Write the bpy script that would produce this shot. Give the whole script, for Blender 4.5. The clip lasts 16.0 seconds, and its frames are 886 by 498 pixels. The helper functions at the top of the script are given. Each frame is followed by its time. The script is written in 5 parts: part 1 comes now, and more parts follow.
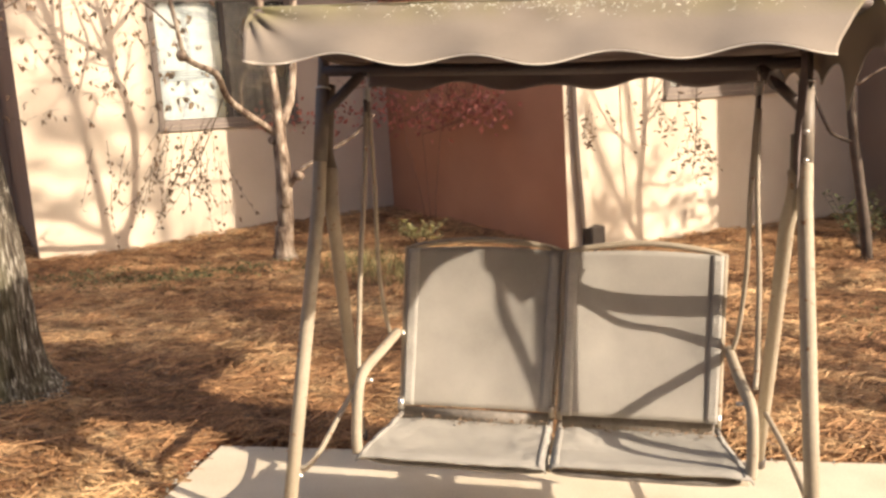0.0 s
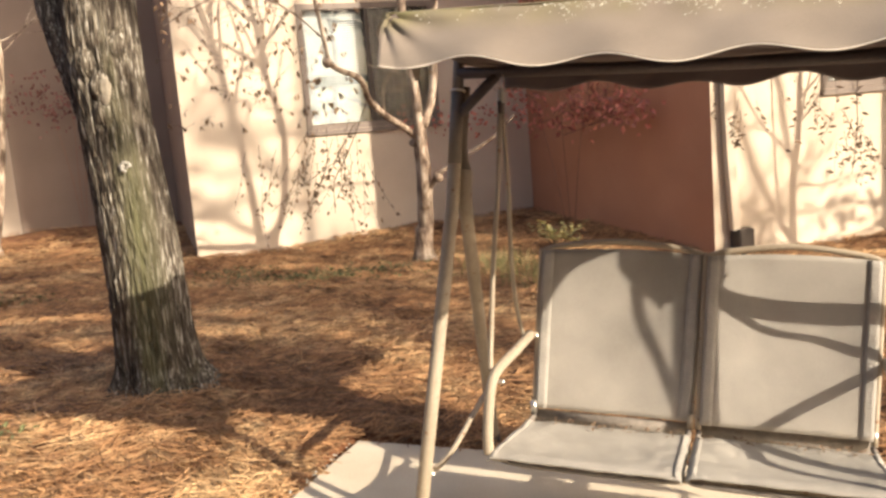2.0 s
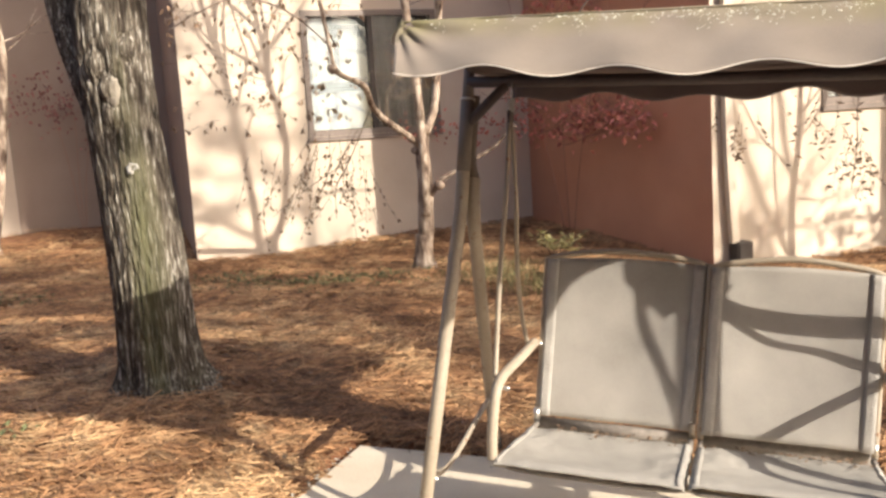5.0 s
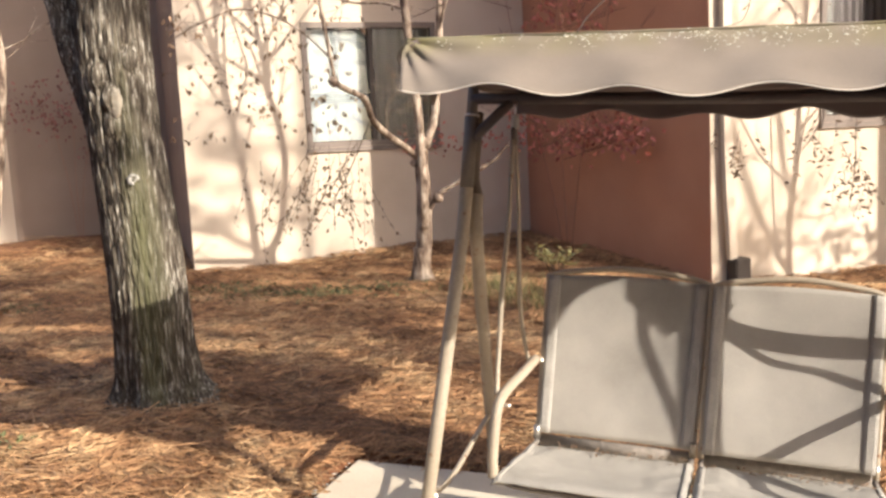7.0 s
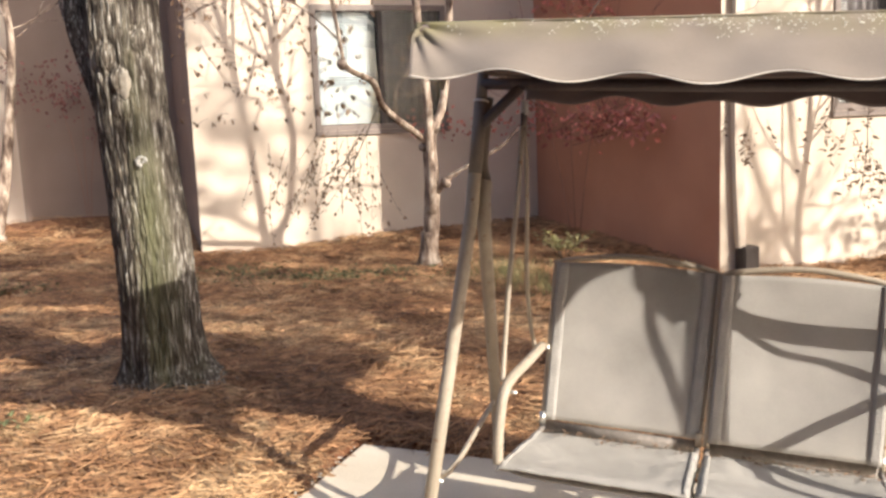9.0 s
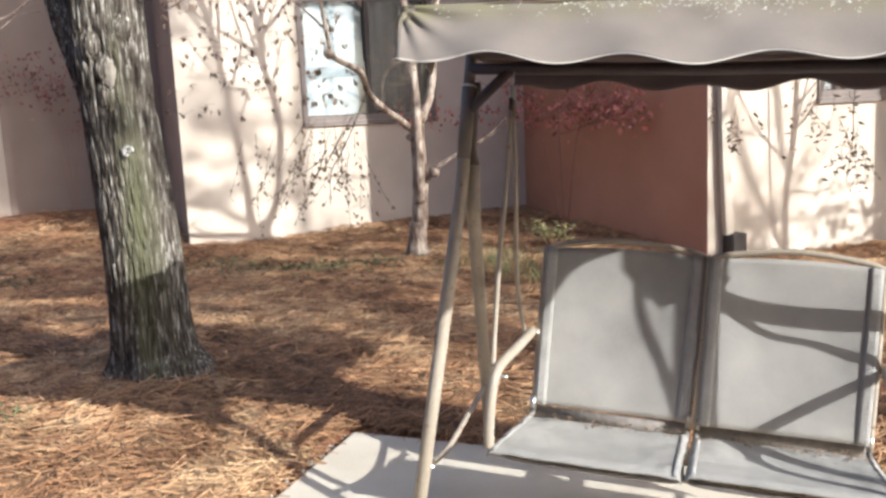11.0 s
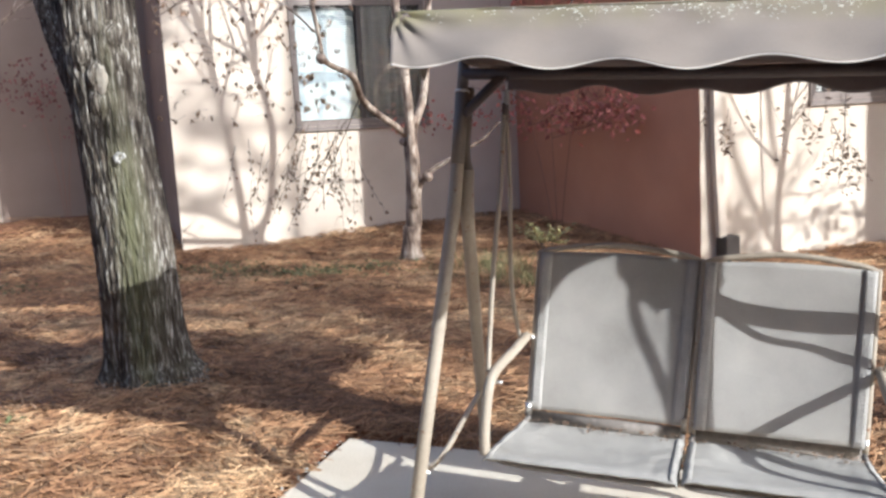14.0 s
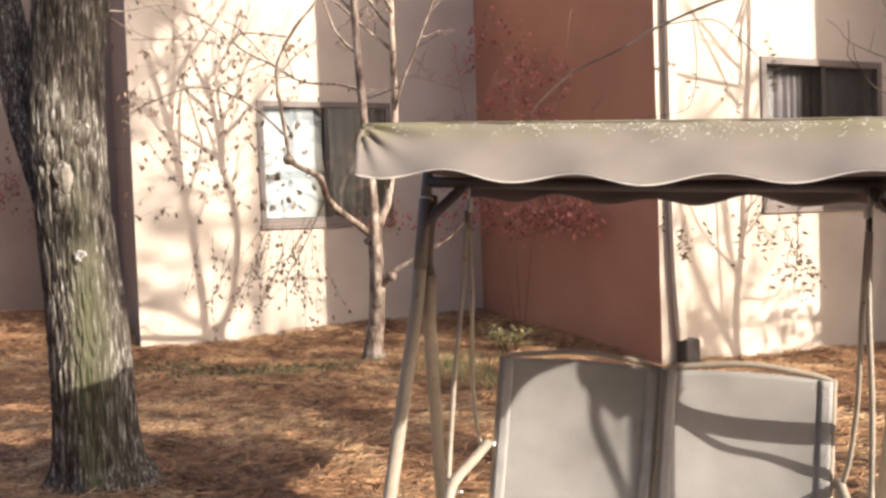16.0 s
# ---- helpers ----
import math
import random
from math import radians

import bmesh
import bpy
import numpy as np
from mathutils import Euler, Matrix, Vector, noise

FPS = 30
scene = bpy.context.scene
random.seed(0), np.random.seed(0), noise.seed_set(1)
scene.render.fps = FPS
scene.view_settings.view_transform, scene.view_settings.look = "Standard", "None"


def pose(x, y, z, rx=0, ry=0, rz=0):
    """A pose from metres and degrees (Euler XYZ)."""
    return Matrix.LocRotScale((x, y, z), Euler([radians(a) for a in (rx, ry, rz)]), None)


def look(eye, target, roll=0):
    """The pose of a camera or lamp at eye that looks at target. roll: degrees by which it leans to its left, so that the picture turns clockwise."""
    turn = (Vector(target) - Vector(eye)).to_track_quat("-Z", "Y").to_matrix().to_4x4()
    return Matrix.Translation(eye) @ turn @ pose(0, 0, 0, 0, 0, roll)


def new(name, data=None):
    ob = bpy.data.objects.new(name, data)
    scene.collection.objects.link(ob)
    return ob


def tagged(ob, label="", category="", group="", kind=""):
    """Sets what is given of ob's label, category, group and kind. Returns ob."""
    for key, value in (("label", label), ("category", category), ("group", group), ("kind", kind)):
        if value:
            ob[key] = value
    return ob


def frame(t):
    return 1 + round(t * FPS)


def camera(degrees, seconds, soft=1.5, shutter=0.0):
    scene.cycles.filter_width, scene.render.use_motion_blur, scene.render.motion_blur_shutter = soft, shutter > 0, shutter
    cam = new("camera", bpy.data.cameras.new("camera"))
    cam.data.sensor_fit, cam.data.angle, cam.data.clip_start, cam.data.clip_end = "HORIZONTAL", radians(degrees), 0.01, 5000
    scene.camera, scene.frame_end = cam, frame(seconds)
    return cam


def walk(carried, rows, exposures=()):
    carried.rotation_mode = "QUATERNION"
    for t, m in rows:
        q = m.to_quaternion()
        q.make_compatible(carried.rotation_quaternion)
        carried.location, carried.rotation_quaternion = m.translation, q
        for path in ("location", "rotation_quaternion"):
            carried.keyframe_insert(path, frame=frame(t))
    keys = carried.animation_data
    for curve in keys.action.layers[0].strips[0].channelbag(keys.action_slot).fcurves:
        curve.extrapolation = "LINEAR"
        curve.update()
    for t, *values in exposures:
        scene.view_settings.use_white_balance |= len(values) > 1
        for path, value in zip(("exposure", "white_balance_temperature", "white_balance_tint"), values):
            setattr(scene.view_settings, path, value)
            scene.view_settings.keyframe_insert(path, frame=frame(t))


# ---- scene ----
EXPOSURES = [(0.0, 0.69, 7100, 14), (3.5, 0.69, 6850, 12), (6.0, 0.71, 6250, 12), (8.0, 0.71, 6450, 13), (8.7, 0.71, 6300, 13), (9.5, 0.69, 5800, 11), (12.0, 0.65, 5350, 9), (13.5, 0.62, 5200, 9), (14.5, 0.64, 5350, 10), (15.2, 0.69, 5700, 11), (16.0, 0.72, 6100, 14)]
cam = camera(55.0, 16.0, soft=2.8)
PATH = [
    (0, pose(-0.0000, -0.0004, 1.3886, 80.795, 3.617, -0.586)),
    (0.5, pose(0.0552, 0.0584, 1.3827, 79.768, 4.989, 1.169)),
    (1, pose(0.0507, 0.0496, 1.3838, 79.917, 4.802, 3.579)),
    (1.5, pose(0.0383, 0.0154, 1.3862, 81.475, 5.232, 7.361)),
    (2, pose(0.0269, 0.0089, 1.3865, 81.564, 4.603, 8.884)),
    (2.5, pose(0.0354, 0.0136, 1.3908, 81.388, 4.259, 8.268)),
    (3, pose(0.0293, 0.0146, 1.3930, 81.927, 4.316, 8.817)),
    (3.5, pose(0.0250, 0.0072, 1.3865, 81.601, 4.044, 8.304)),
    (6, pose(-0.0224, -0.0321, 1.3919, 82.751, 3.201, 8.979)),
    (6.5, pose(-0.0213, -0.0278, 1.3995, 82.936, 2.958, 8.125)),
    (7, pose(-0.0317, -0.0215, 1.4039, 82.856, 2.845, 8.539)),
    (7.5, pose(-0.0314, -0.0207, 1.4032, 82.276, 3.094, 8.742)),
    (8, pose(-0.0317, -0.0208, 1.4051, 82.140, 2.658, 8.999)),
    (8.5, pose(-0.0338, -0.0160, 1.4029, 81.870, 2.011, 9.534)),
    (9, pose(-0.0343, -0.0116, 1.4085, 81.818, 2.272, 9.103)),
    (9.5, pose(-0.0354, -0.0187, 1.4011, 81.559, 2.288, 8.773)),
    (12, pose(-0.0378, -0.0036, 1.3857, 80.988, 2.846, 8.078)),
    (12.5, pose(-0.0349, 0.0008, 1.3927, 80.792, 2.814, 8.332)),
    (13, pose(-0.0348, 0.0019, 1.4006, 80.907, 2.501, 7.822)),
    (13.5, pose(-0.0376, -0.0057, 1.3940, 81.279, 3.111, 8.168)),
    (14, pose(-0.0408, -0.0065, 1.3920, 81.467, 2.990, 7.777)),
    (14.5, pose(-0.0369, -0.0093, 1.4045, 82.702, 2.588, 7.417)),
    (15, pose(-0.0336, -0.0107, 1.4224, 85.072, 2.232, 6.340)),
    (15.5, pose(-0.0387, -0.0233, 1.4171, 87.008, 1.246, 6.079)),
    (16, pose(-0.0312, -0.0190, 1.4226, 87.875, 2.005, 5.448)),
]
walk(cam, PATH, EXPOSURES)

# ---------------------------------------------------------------- light
SUN_AZ = Vector((0.8554, -0.5180))
SUN_EL = radians(25)
world = bpy.data.worlds.new("sky")
scene.world = world
world.use_nodes = True
wn = world.node_tree.nodes
sky = wn.new("ShaderNodeTexSky")
sky.sky_type = "NISHITA"
sky.sun_disc = False
sky.air_density, sky.dust_density, sky.ozone_density = 0.75, 3.5, 0.6
sky.sun_elevation = SUN_EL
sky.sun_rotation = math.atan2(SUN_AZ.x, SUN_AZ.y)
wn["Background"].inputs["Strength"].default_value = 0.15
world.node_tree.links.new(sky.outputs[0], wn["Background"].inputs["Color"])
sun_data = bpy.data.lights.new("sun", "SUN")
sun_data.energy = 4.85
sun_data.angle = radians(0.6)
sun_data.color = (1.0, 0.90, 0.76)
sun = new("sun", sun_data)
sun.matrix_world = look((SUN_AZ.x * 30 * math.cos(SUN_EL), SUN_AZ.y * 30 * math.cos(SUN_EL), 30 * math.sin(SUN_EL)), (0, 0, 0))


# ---------------------------------------------------------------- materials
def material(name, colours, scale=8.0, rough=0.8, metal=0.0, bump=0.3, fine=60.0, stretch=(1, 1, 1), spots=None, vary=0.0, detail=6.0, island=False, span=(0.32, 0.68), moss=None):
    """Mottled surface: two noise scales drive colour, the fine one also the relief. spots: (colour, scale, threshold, width)."""
    m = bpy.data.materials.new(name)
    m.use_nodes = True
    n, l = m.node_tree.nodes, m.node_tree.links
    bsdf = n["Principled BSDF"]
    co = n.new("ShaderNodeTexCoord")
    mp = n.new("ShaderNodeMapping")
    mp.inputs["Scale"].default_value = stretch
    l.new(co.outputs["Object"], mp.inputs["Vector"])
    big = n.new("ShaderNodeTexNoise")
    big.inputs["Scale"].default_value, big.inputs["Detail"].default_value = scale, detail
    l.new(mp.outputs[0], big.inputs["Vector"])
    small = n.new("ShaderNodeTexNoise")
    small.inputs["Scale"].default_value, small.inputs["Detail"].default_value = fine, 4
    l.new(mp.outputs[0], small.inputs["Vector"])
    mix = n.new("ShaderNodeMath")
    mix.operation = "MULTIPLY_ADD"
    mix.inputs[1].default_value = 0.4
    l.new(small.outputs[0], mix.inputs[0])
    half = n.new("ShaderNodeMath")
    half.operation = "MULTIPLY"
    half.inputs[1].default_value = 0.6
    l.new(big.outputs[0], half.inputs[0])
    l.new(half.outputs[0], mix.inputs[2])
    ramp = n.new("ShaderNodeValToRGB")
    e = ramp.color_ramp.elements
    e[0].position, e[1].position = span
    e[0].color, e[1].color = (*colours[0], 1), (*colours[-1], 1)
    for i, c in enumerate(colours[1:-1]):
        k = e.new(span[0] + (span[1] - span[0]) * (i + 1) / (len(colours) - 1))
        k.color = (*c, 1)
    l.new(mix.outputs[0], ramp.inputs[0])
    colour = ramp.outputs[0]
    if spots:
        sp = n.new("ShaderNodeTexNoise")
        sp.inputs["Scale"].default_value, sp.inputs["Detail"].default_value = spots[1], 3
        l.new(mp.outputs[0], sp.inputs["Vector"])
        mr = n.new("ShaderNodeMapRange")
        mr.inputs["From Min"].default_value, mr.inputs["From Max"].default_value = spots[2], spots[2] + spots[3]
        l.new(sp.outputs[0], mr.inputs["Value"])
        mc = n.new("ShaderNodeMix")
        mc.data_type = "RGBA"
        l.new(mr.outputs[0], mc.inputs[0])
        l.new(colour, mc.inputs[6])
        mc.inputs[7].default_value = (*spots[0], 1)
        colour = mc.outputs[2]
    if moss:
        # growth that thickens with height: (colour, from, to)
        xyz = n.new("ShaderNodeSeparateXYZ")
        l.new(co.outputs["Object"], xyz.inputs[0])
        mr2 = n.new("ShaderNodeMapRange")
        mr2.inputs["From Min"].default_value, mr2.inputs["From Max"].default_value = moss[1], moss[2]
        l.new(xyz.outputs["Z"], mr2.inputs["Value"])
        ms = n.new("ShaderNodeMath")
        ms.operation = "MULTIPLY"
        pn = n.new("ShaderNodeTexNoise")
        pn.inputs["Scale"].default_value, pn.inputs["Detail"].default_value = 5.0, 5
        l.new(co.outputs["Object"], pn.inputs["Vector"])
        pr = n.new("ShaderNodeMapRange")
        pr.inputs["From Min"].default_value, pr.inputs["From Max"].default_value = 0.38, 0.66
        l.new(pn.outputs[0], pr.inputs["Value"])
        l.new(mr2.outputs[0], ms.inputs[0])
        l.new(pr.outputs[0], ms.inputs[1])
        mm = n.new("ShaderNodeMix")
        mm.data_type = "RGBA"
        l.new(ms.outputs[0], mm.inputs[0])
        l.new(colour, mm.inputs[6])
        mm.inputs[7].default_value = (*moss[0], 1)
        colour = mm.outputs[2]
    if vary:
        src = n.new("ShaderNodeNewGeometry") if island else n.new("ShaderNodeObjectInfo")
        vr = n.new("ShaderNodeMapRange")
        vr.inputs["To Min"].default_value, vr.inputs["To Max"].default_value = 1 - vary, 1 + vary
        l.new(src.outputs["Random Per Island" if island else "Random"], vr.inputs["Value"])
        mv = n.new("ShaderNodeMix")
        mv.data_type, mv.blend_type = "RGBA", "MULTIPLY"
        mv.inputs[0].default_value = 1
        l.new(colour, mv.inputs[6])
        l.new(vr.outputs[0], mv.inputs[7])
        colour = mv.outputs[2]
    l.new(colour, bsdf.inputs["Base Color"])
    bsdf.inputs["Roughness"].default_value, bsdf.inputs["Metallic"].default_value = rough, metal
    if bump:
        bp = n.new("ShaderNodeBump")
        bp.inputs["Strength"].default_value, bp.inputs["Distance"].default_value = bump, 0.01
        l.new(small.outputs[0], bp.inputs["Height"])
        l.new(bp.outputs[0], bsdf.inputs["Normal"])
    return m


STUCCO = material("stucco", [(0.55, 0.46, 0.352), (0.655, 0.56, 0.44), (0.72, 0.632, 0.51)], 1.3, 0.92, bump=0.5, fine=90)
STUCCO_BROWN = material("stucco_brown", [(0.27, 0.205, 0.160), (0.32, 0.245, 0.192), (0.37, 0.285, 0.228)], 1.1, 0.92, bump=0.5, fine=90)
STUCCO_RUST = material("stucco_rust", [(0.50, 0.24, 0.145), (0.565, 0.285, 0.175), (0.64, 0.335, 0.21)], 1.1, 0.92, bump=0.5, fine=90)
CONCRETE = material("concrete", [(0.56, 0.485, 0.36), (0.67, 0.592, 0.455), (0.75, 0.678, 0.54)], 3.0, 0.9, bump=0.3, fine=120)
STRAW_BED = material("straw_bed", [(0.10, 0.04, 0.02), (0.21, 0.087, 0.038), (0.36, 0.175, 0.08)], 2.2, 0.95, bump=1.0, fine=45)
NEEDLE = material("needle", [(0.15, 0.065, 0.03), (0.365, 0.20, 0.093), (0.68, 0.475, 0.25)], 1.2, 0.7, bump=0, fine=9, vary=0.62, island=True)
BARK = material("bark", [(0.035, 0.026, 0.019), (0.098, 0.08, 0.059), (0.18, 0.158, 0.12), (0.56, 0.53, 0.46)], 66, 0.95, bump=1.0, fine=150, stretch=(1, 1, 0.075), spots=((0.125, 0.125, 0.06), 3.0, 0.55, 0.16), span=(0.41, 0.63))
SMOOTH_BARK = material("smooth_bark", [(0.10, 0.065, 0.045), (0.28, 0.21, 0.155), (0.50, 0.415, 0.325)], 11, 0.8, bump=0.4, fine=34, stretch=(1, 1, 0.35), span=(0.40, 0.60))
DARK_BARK = material("dark_bark", [(0.06, 0.045, 0.035), (0.12, 0.09, 0.07)], 9, 0.9, bump=0.5, fine=40)
TUBE = material("tan_paint", [(0.34, 0.285, 0.21), (0.43, 0.37, 0.285)], 5, 0.58, bump=0.05, fine=70, spots=((0.24, 0.13, 0.07), 38, 0.66, 0.06))
TAUPE = material("taupe_paint", [(0.18, 0.15, 0.12), (0.24, 0.20, 0.16)], 6, 0.55, bump=0.05, fine=70)
PLATE = material("grey_plate", [(0.30, 0.28, 0.25), (0.40, 0.375, 0.34)], 12, 0.6, bump=0.1)
# Frame parts under the canopy, their shade put into this brown.
SHADE_BROWN = material("canopy_shade_brown", [(0.085, 0.065, 0.058), (0.13, 0.10, 0.09)], 6, 0.6, bump=0.05, fine=70)
CHROME = material("zinc", [(0.55, 0.54, 0.50), (0.75, 0.74, 0.70)], 30, 0.3, metal=0.9, bump=0)
SLING = material("sling_fabric", [(0.285, 0.272, 0.238), (0.38, 0.36, 0.32), (0.45, 0.427, 0.38)], 5.0, 0.85, bump=0.25, fine=420)
CANOPY = material("canopy_fabric", [(0.195, 0.162, 0.128), (0.255, 0.213, 0.170), (0.31, 0.262, 0.212)], 3.0, 0.9, bump=0.08, fine=480, moss=((0.235, 0.215, 0.085), 1.655, 1.73))
# Dark cloth of the torn flap, and of sheets that put shade under the canopy.
CANOPY_DARK = material("dark_canopy_cloth", [(0.115, 0.088, 0.082), (0.165, 0.13, 0.122)], 5.0, 0.95, bump=0.1, fine=200)
STRAP = material("dim_strap", [(0.17, 0.15, 0.13), (0.30, 0.27, 0.235)], 18, 0.85, bump=0.3)
WINFRAME = material("bronze_frame", [(0.17, 0.135, 0.112), (0.24, 0.195, 0.16)], 6, 0.5, bump=0.1)
FRAME_DARK = material("window_frame", [(0.045, 0.035, 0.03), (0.075, 0.06, 0.05)], 6, 0.55, bump=0.1)
BLIND = material("blind", [(0.44, 0.455, 0.45), (0.52, 0.535, 0.525)], 4, 0.6, bump=0)
PIPING = material("piping", [(0.60, 0.55, 0.47), (0.70, 0.65, 0.57)], 4, 0.8, bump=0)
SLING_EDGE = material("sling_edge", [(0.33, 0.315, 0.28), (0.47, 0.45, 0.41)], 14, 0.9, bump=0.5, fine=200)
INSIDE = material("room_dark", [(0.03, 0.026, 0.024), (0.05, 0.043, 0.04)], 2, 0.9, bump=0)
SPOUT = material("downspout_paint", [(0.56, 0.48, 0.375), (0.66, 0.57, 0.455)], 4, 0.6, bump=0.1)
REFLECT_BROWN = material("reflection_sheet", [(0.06, 0.046, 0.044), (0.09, 0.071, 0.066)], 5, 0.9, bump=0.2, stretch=(1, 1, 0.1))
# Darker copy of the blind colour, with the shade on the slats put in.
BLIND_SHADED = material("shaded_blind", [(0.20, 0.19, 0.17), (0.30, 0.28, 0.25)], 6, 0.7, bump=0)


SCAR = material("scar", [(0.26, 0.225, 0.175), (0.42, 0.38, 0.30)], 25, 0.9, bump=0.6, fine=80)
FLAKE = material("lichen_flake", [(0.62, 0.60, 0.48), (0.80, 0.78, 0.66)], 30, 0.9, bump=0.2)
LICHEN = material("lichen", [(0.37, 0.36, 0.31), (0.54, 0.52, 0.46)], 30, 0.9, bump=0.4)
DRY_LEAF = material("dry_leaf", [(0.14, 0.085, 0.05), (0.27, 0.18, 0.11)], 14, 0.75, bump=0, vary=0.5, island=True)
RED_LEAF = material("red_leaf", [(0.50, 0.17, 0.125), (0.70, 0.30, 0.23)], 14, 0.7, bump=0, vary=0.4, island=True)
DULL_RED_LEAF = material("dull_red_leaf", [(0.20, 0.085, 0.07), (0.32, 0.14, 0.115)], 14, 0.7, bump=0, vary=0.4, island=True)
STEM = material("brown_stem", [(0.30, 0.15, 0.10), (0.40, 0.21, 0.14)], 14, 0.8, bump=0)
RED_TWIG = material("red_twig", [(0.22, 0.10, 0.07), (0.32, 0.17, 0.12)], 14, 0.8, bump=0)
LEAF_PALE = material("pale_leaf", [(0.38, 0.36, 0.15), (0.58, 0.54, 0.28)], 12, 0.6, bump=0, vary=0.3, island=True)
LEAF_DULL = material("dull_leaf", [(0.05, 0.06, 0.022), (0.11, 0.12, 0.045)], 12, 0.7, bump=0, vary=0.4, island=True)
WEED = material("weed", [(0.09, 0.10, 0.04), (0.19, 0.20, 0.085)], 12, 0.7, bump=0, vary=0.4, island=True)
GRASS = material("grass", [(0.13, 0.125, 0.05), (0.25, 0.225, 0.095)], 5, 0.7, bump=0, vary=0.4, island=True)


def glass(name, rough):
    m = bpy.data.materials.new(name)
    m.use_nodes = True
    b = m.node_tree.nodes["Principled BSDF"]
    b.inputs["Base Color"].default_value = (0.85, 0.9, 0.9, 1)
    b.inputs["Transmission Weight"].default_value, b.inputs["Roughness"].default_value, b.inputs["IOR"].default_value = 1.0, rough, 1.45
    return m


GLASS, DUSTY_GLASS = glass("window_glass", 0.0), glass("dusty_glass", 0.22)


# ---------------------------------------------------------------- mesh helpers
def mesh_object(name, bm, mat, smooth=True):
    me = bpy.data.meshes.new(name)
    bm.normal_update()
    bm.to_mesh(me)
    bm.free()
    if smooth:
        for p in me.polygons:
            p.use_smooth = True
    me.materials.append(mat)
    return new(name, me)


def part(name, bm, mat, parent, label="", smooth=True):
    ob = mesh_object(name, bm, mat, smooth)
    ob.parent = parent
    if label:
        ob["label"] = label
    return ob


def root(name, m, label, category, group="", kind=""):
    ob = new(name)
    ob.empty_display_size = 0.1
    ob.matrix_world = m
    return tagged(ob, label, category, group, kind)


def box(bm, lo, hi, m=None, bevel=0.0):
    vs = [bm.verts.new(Vector((x, y, z))) for x in (lo[0], hi[0]) for y in (lo[1], hi[1]) for z in (lo[2], hi[2])]
    fs = [bm.faces.new([vs[i] for i in f]) for f in ((0, 1, 3, 2), (4, 6, 7, 5), (0, 4, 5, 1), (2, 3, 7, 6), (0, 2, 6, 4), (1, 5, 7, 3))]
    if bevel:
        es = list({e for f in fs for e in f.edges})
        r = bmesh.ops.bevel(bm, geom=es, offset=bevel, segments=2, affect="EDGES")
        vs = list({v for f in r["faces"] for v in f.verts} | {v for v in vs if v.is_valid})
    if m is not None:
        bmesh.ops.transform(bm, matrix=m, verts=vs)
    return bm


def smooth_line(pts, n=6):
    """Catmull-Rom points through pts."""
    p = [Vector(q) for q in pts]
    if len(p) < 3:
        return p
    p = [2 * p[0] - p[1]] + p + [2 * p[-1] - p[-2]]
    out = []
    for i in range(1, len(p) - 2):
        a, b, c, d = p[i - 1:i + 3]
        for k in range(n):
            t = k / n
            out.append(0.5 * (2 * b + (c - a) * t + (2 * a - 5 * b + 4 * c - d) * t * t + (3 * b - a - 3 * c + d) * t ** 3))
    out.append(p[-2])
    return out


def tube(bm, pts, r, n=12, rough=0.0, caps=True, seed=0.0):
    """A round tube along pts; r: one radius or one for the start and one for the end or a function of 0..1."""
    pts = [Vector(p) for p in pts]
    if len(pts) > 1 and not callable(r):
        r0, r1 = (r, r) if not isinstance(r, tuple) else r
        rad = lambda t: r0 + (r1 - r0) * t
    else:
        rad = r
    side = None
    rings = []
    for i, p in enumerate(pts):
        d = (pts[min(i + 1, len(pts) - 1)] - pts[max(i - 1, 0)]).normalized()
        if side is None:
            side = d.orthogonal().normalized()
        side = (side - d * side.dot(d)).normalized()
        up = d.cross(side)
        t = i / max(1, len(pts) - 1)
        ring = []
        for k in range(n):
            a = 2 * math.pi * k / n
            q = side * math.cos(a) + up * math.sin(a)
            rr = rad(t)
            if rough:
                rr *= 1 + rough * noise.noise((p + q * rr) * 6 + Vector((seed, 0, 0)))
            ring.append(bm.verts.new(p + q * rr))
        rings.append(ring)
    for a, b in zip(rings, rings[1:]):
        for k in range(n):
            bm.faces.new((a[k], a[(k + 1) % n], b[(k + 1) % n], b[k]))
    if caps:
        bm.faces.new(rings[0][::-1])
        bm.faces.new(rings[-1])
    return bm


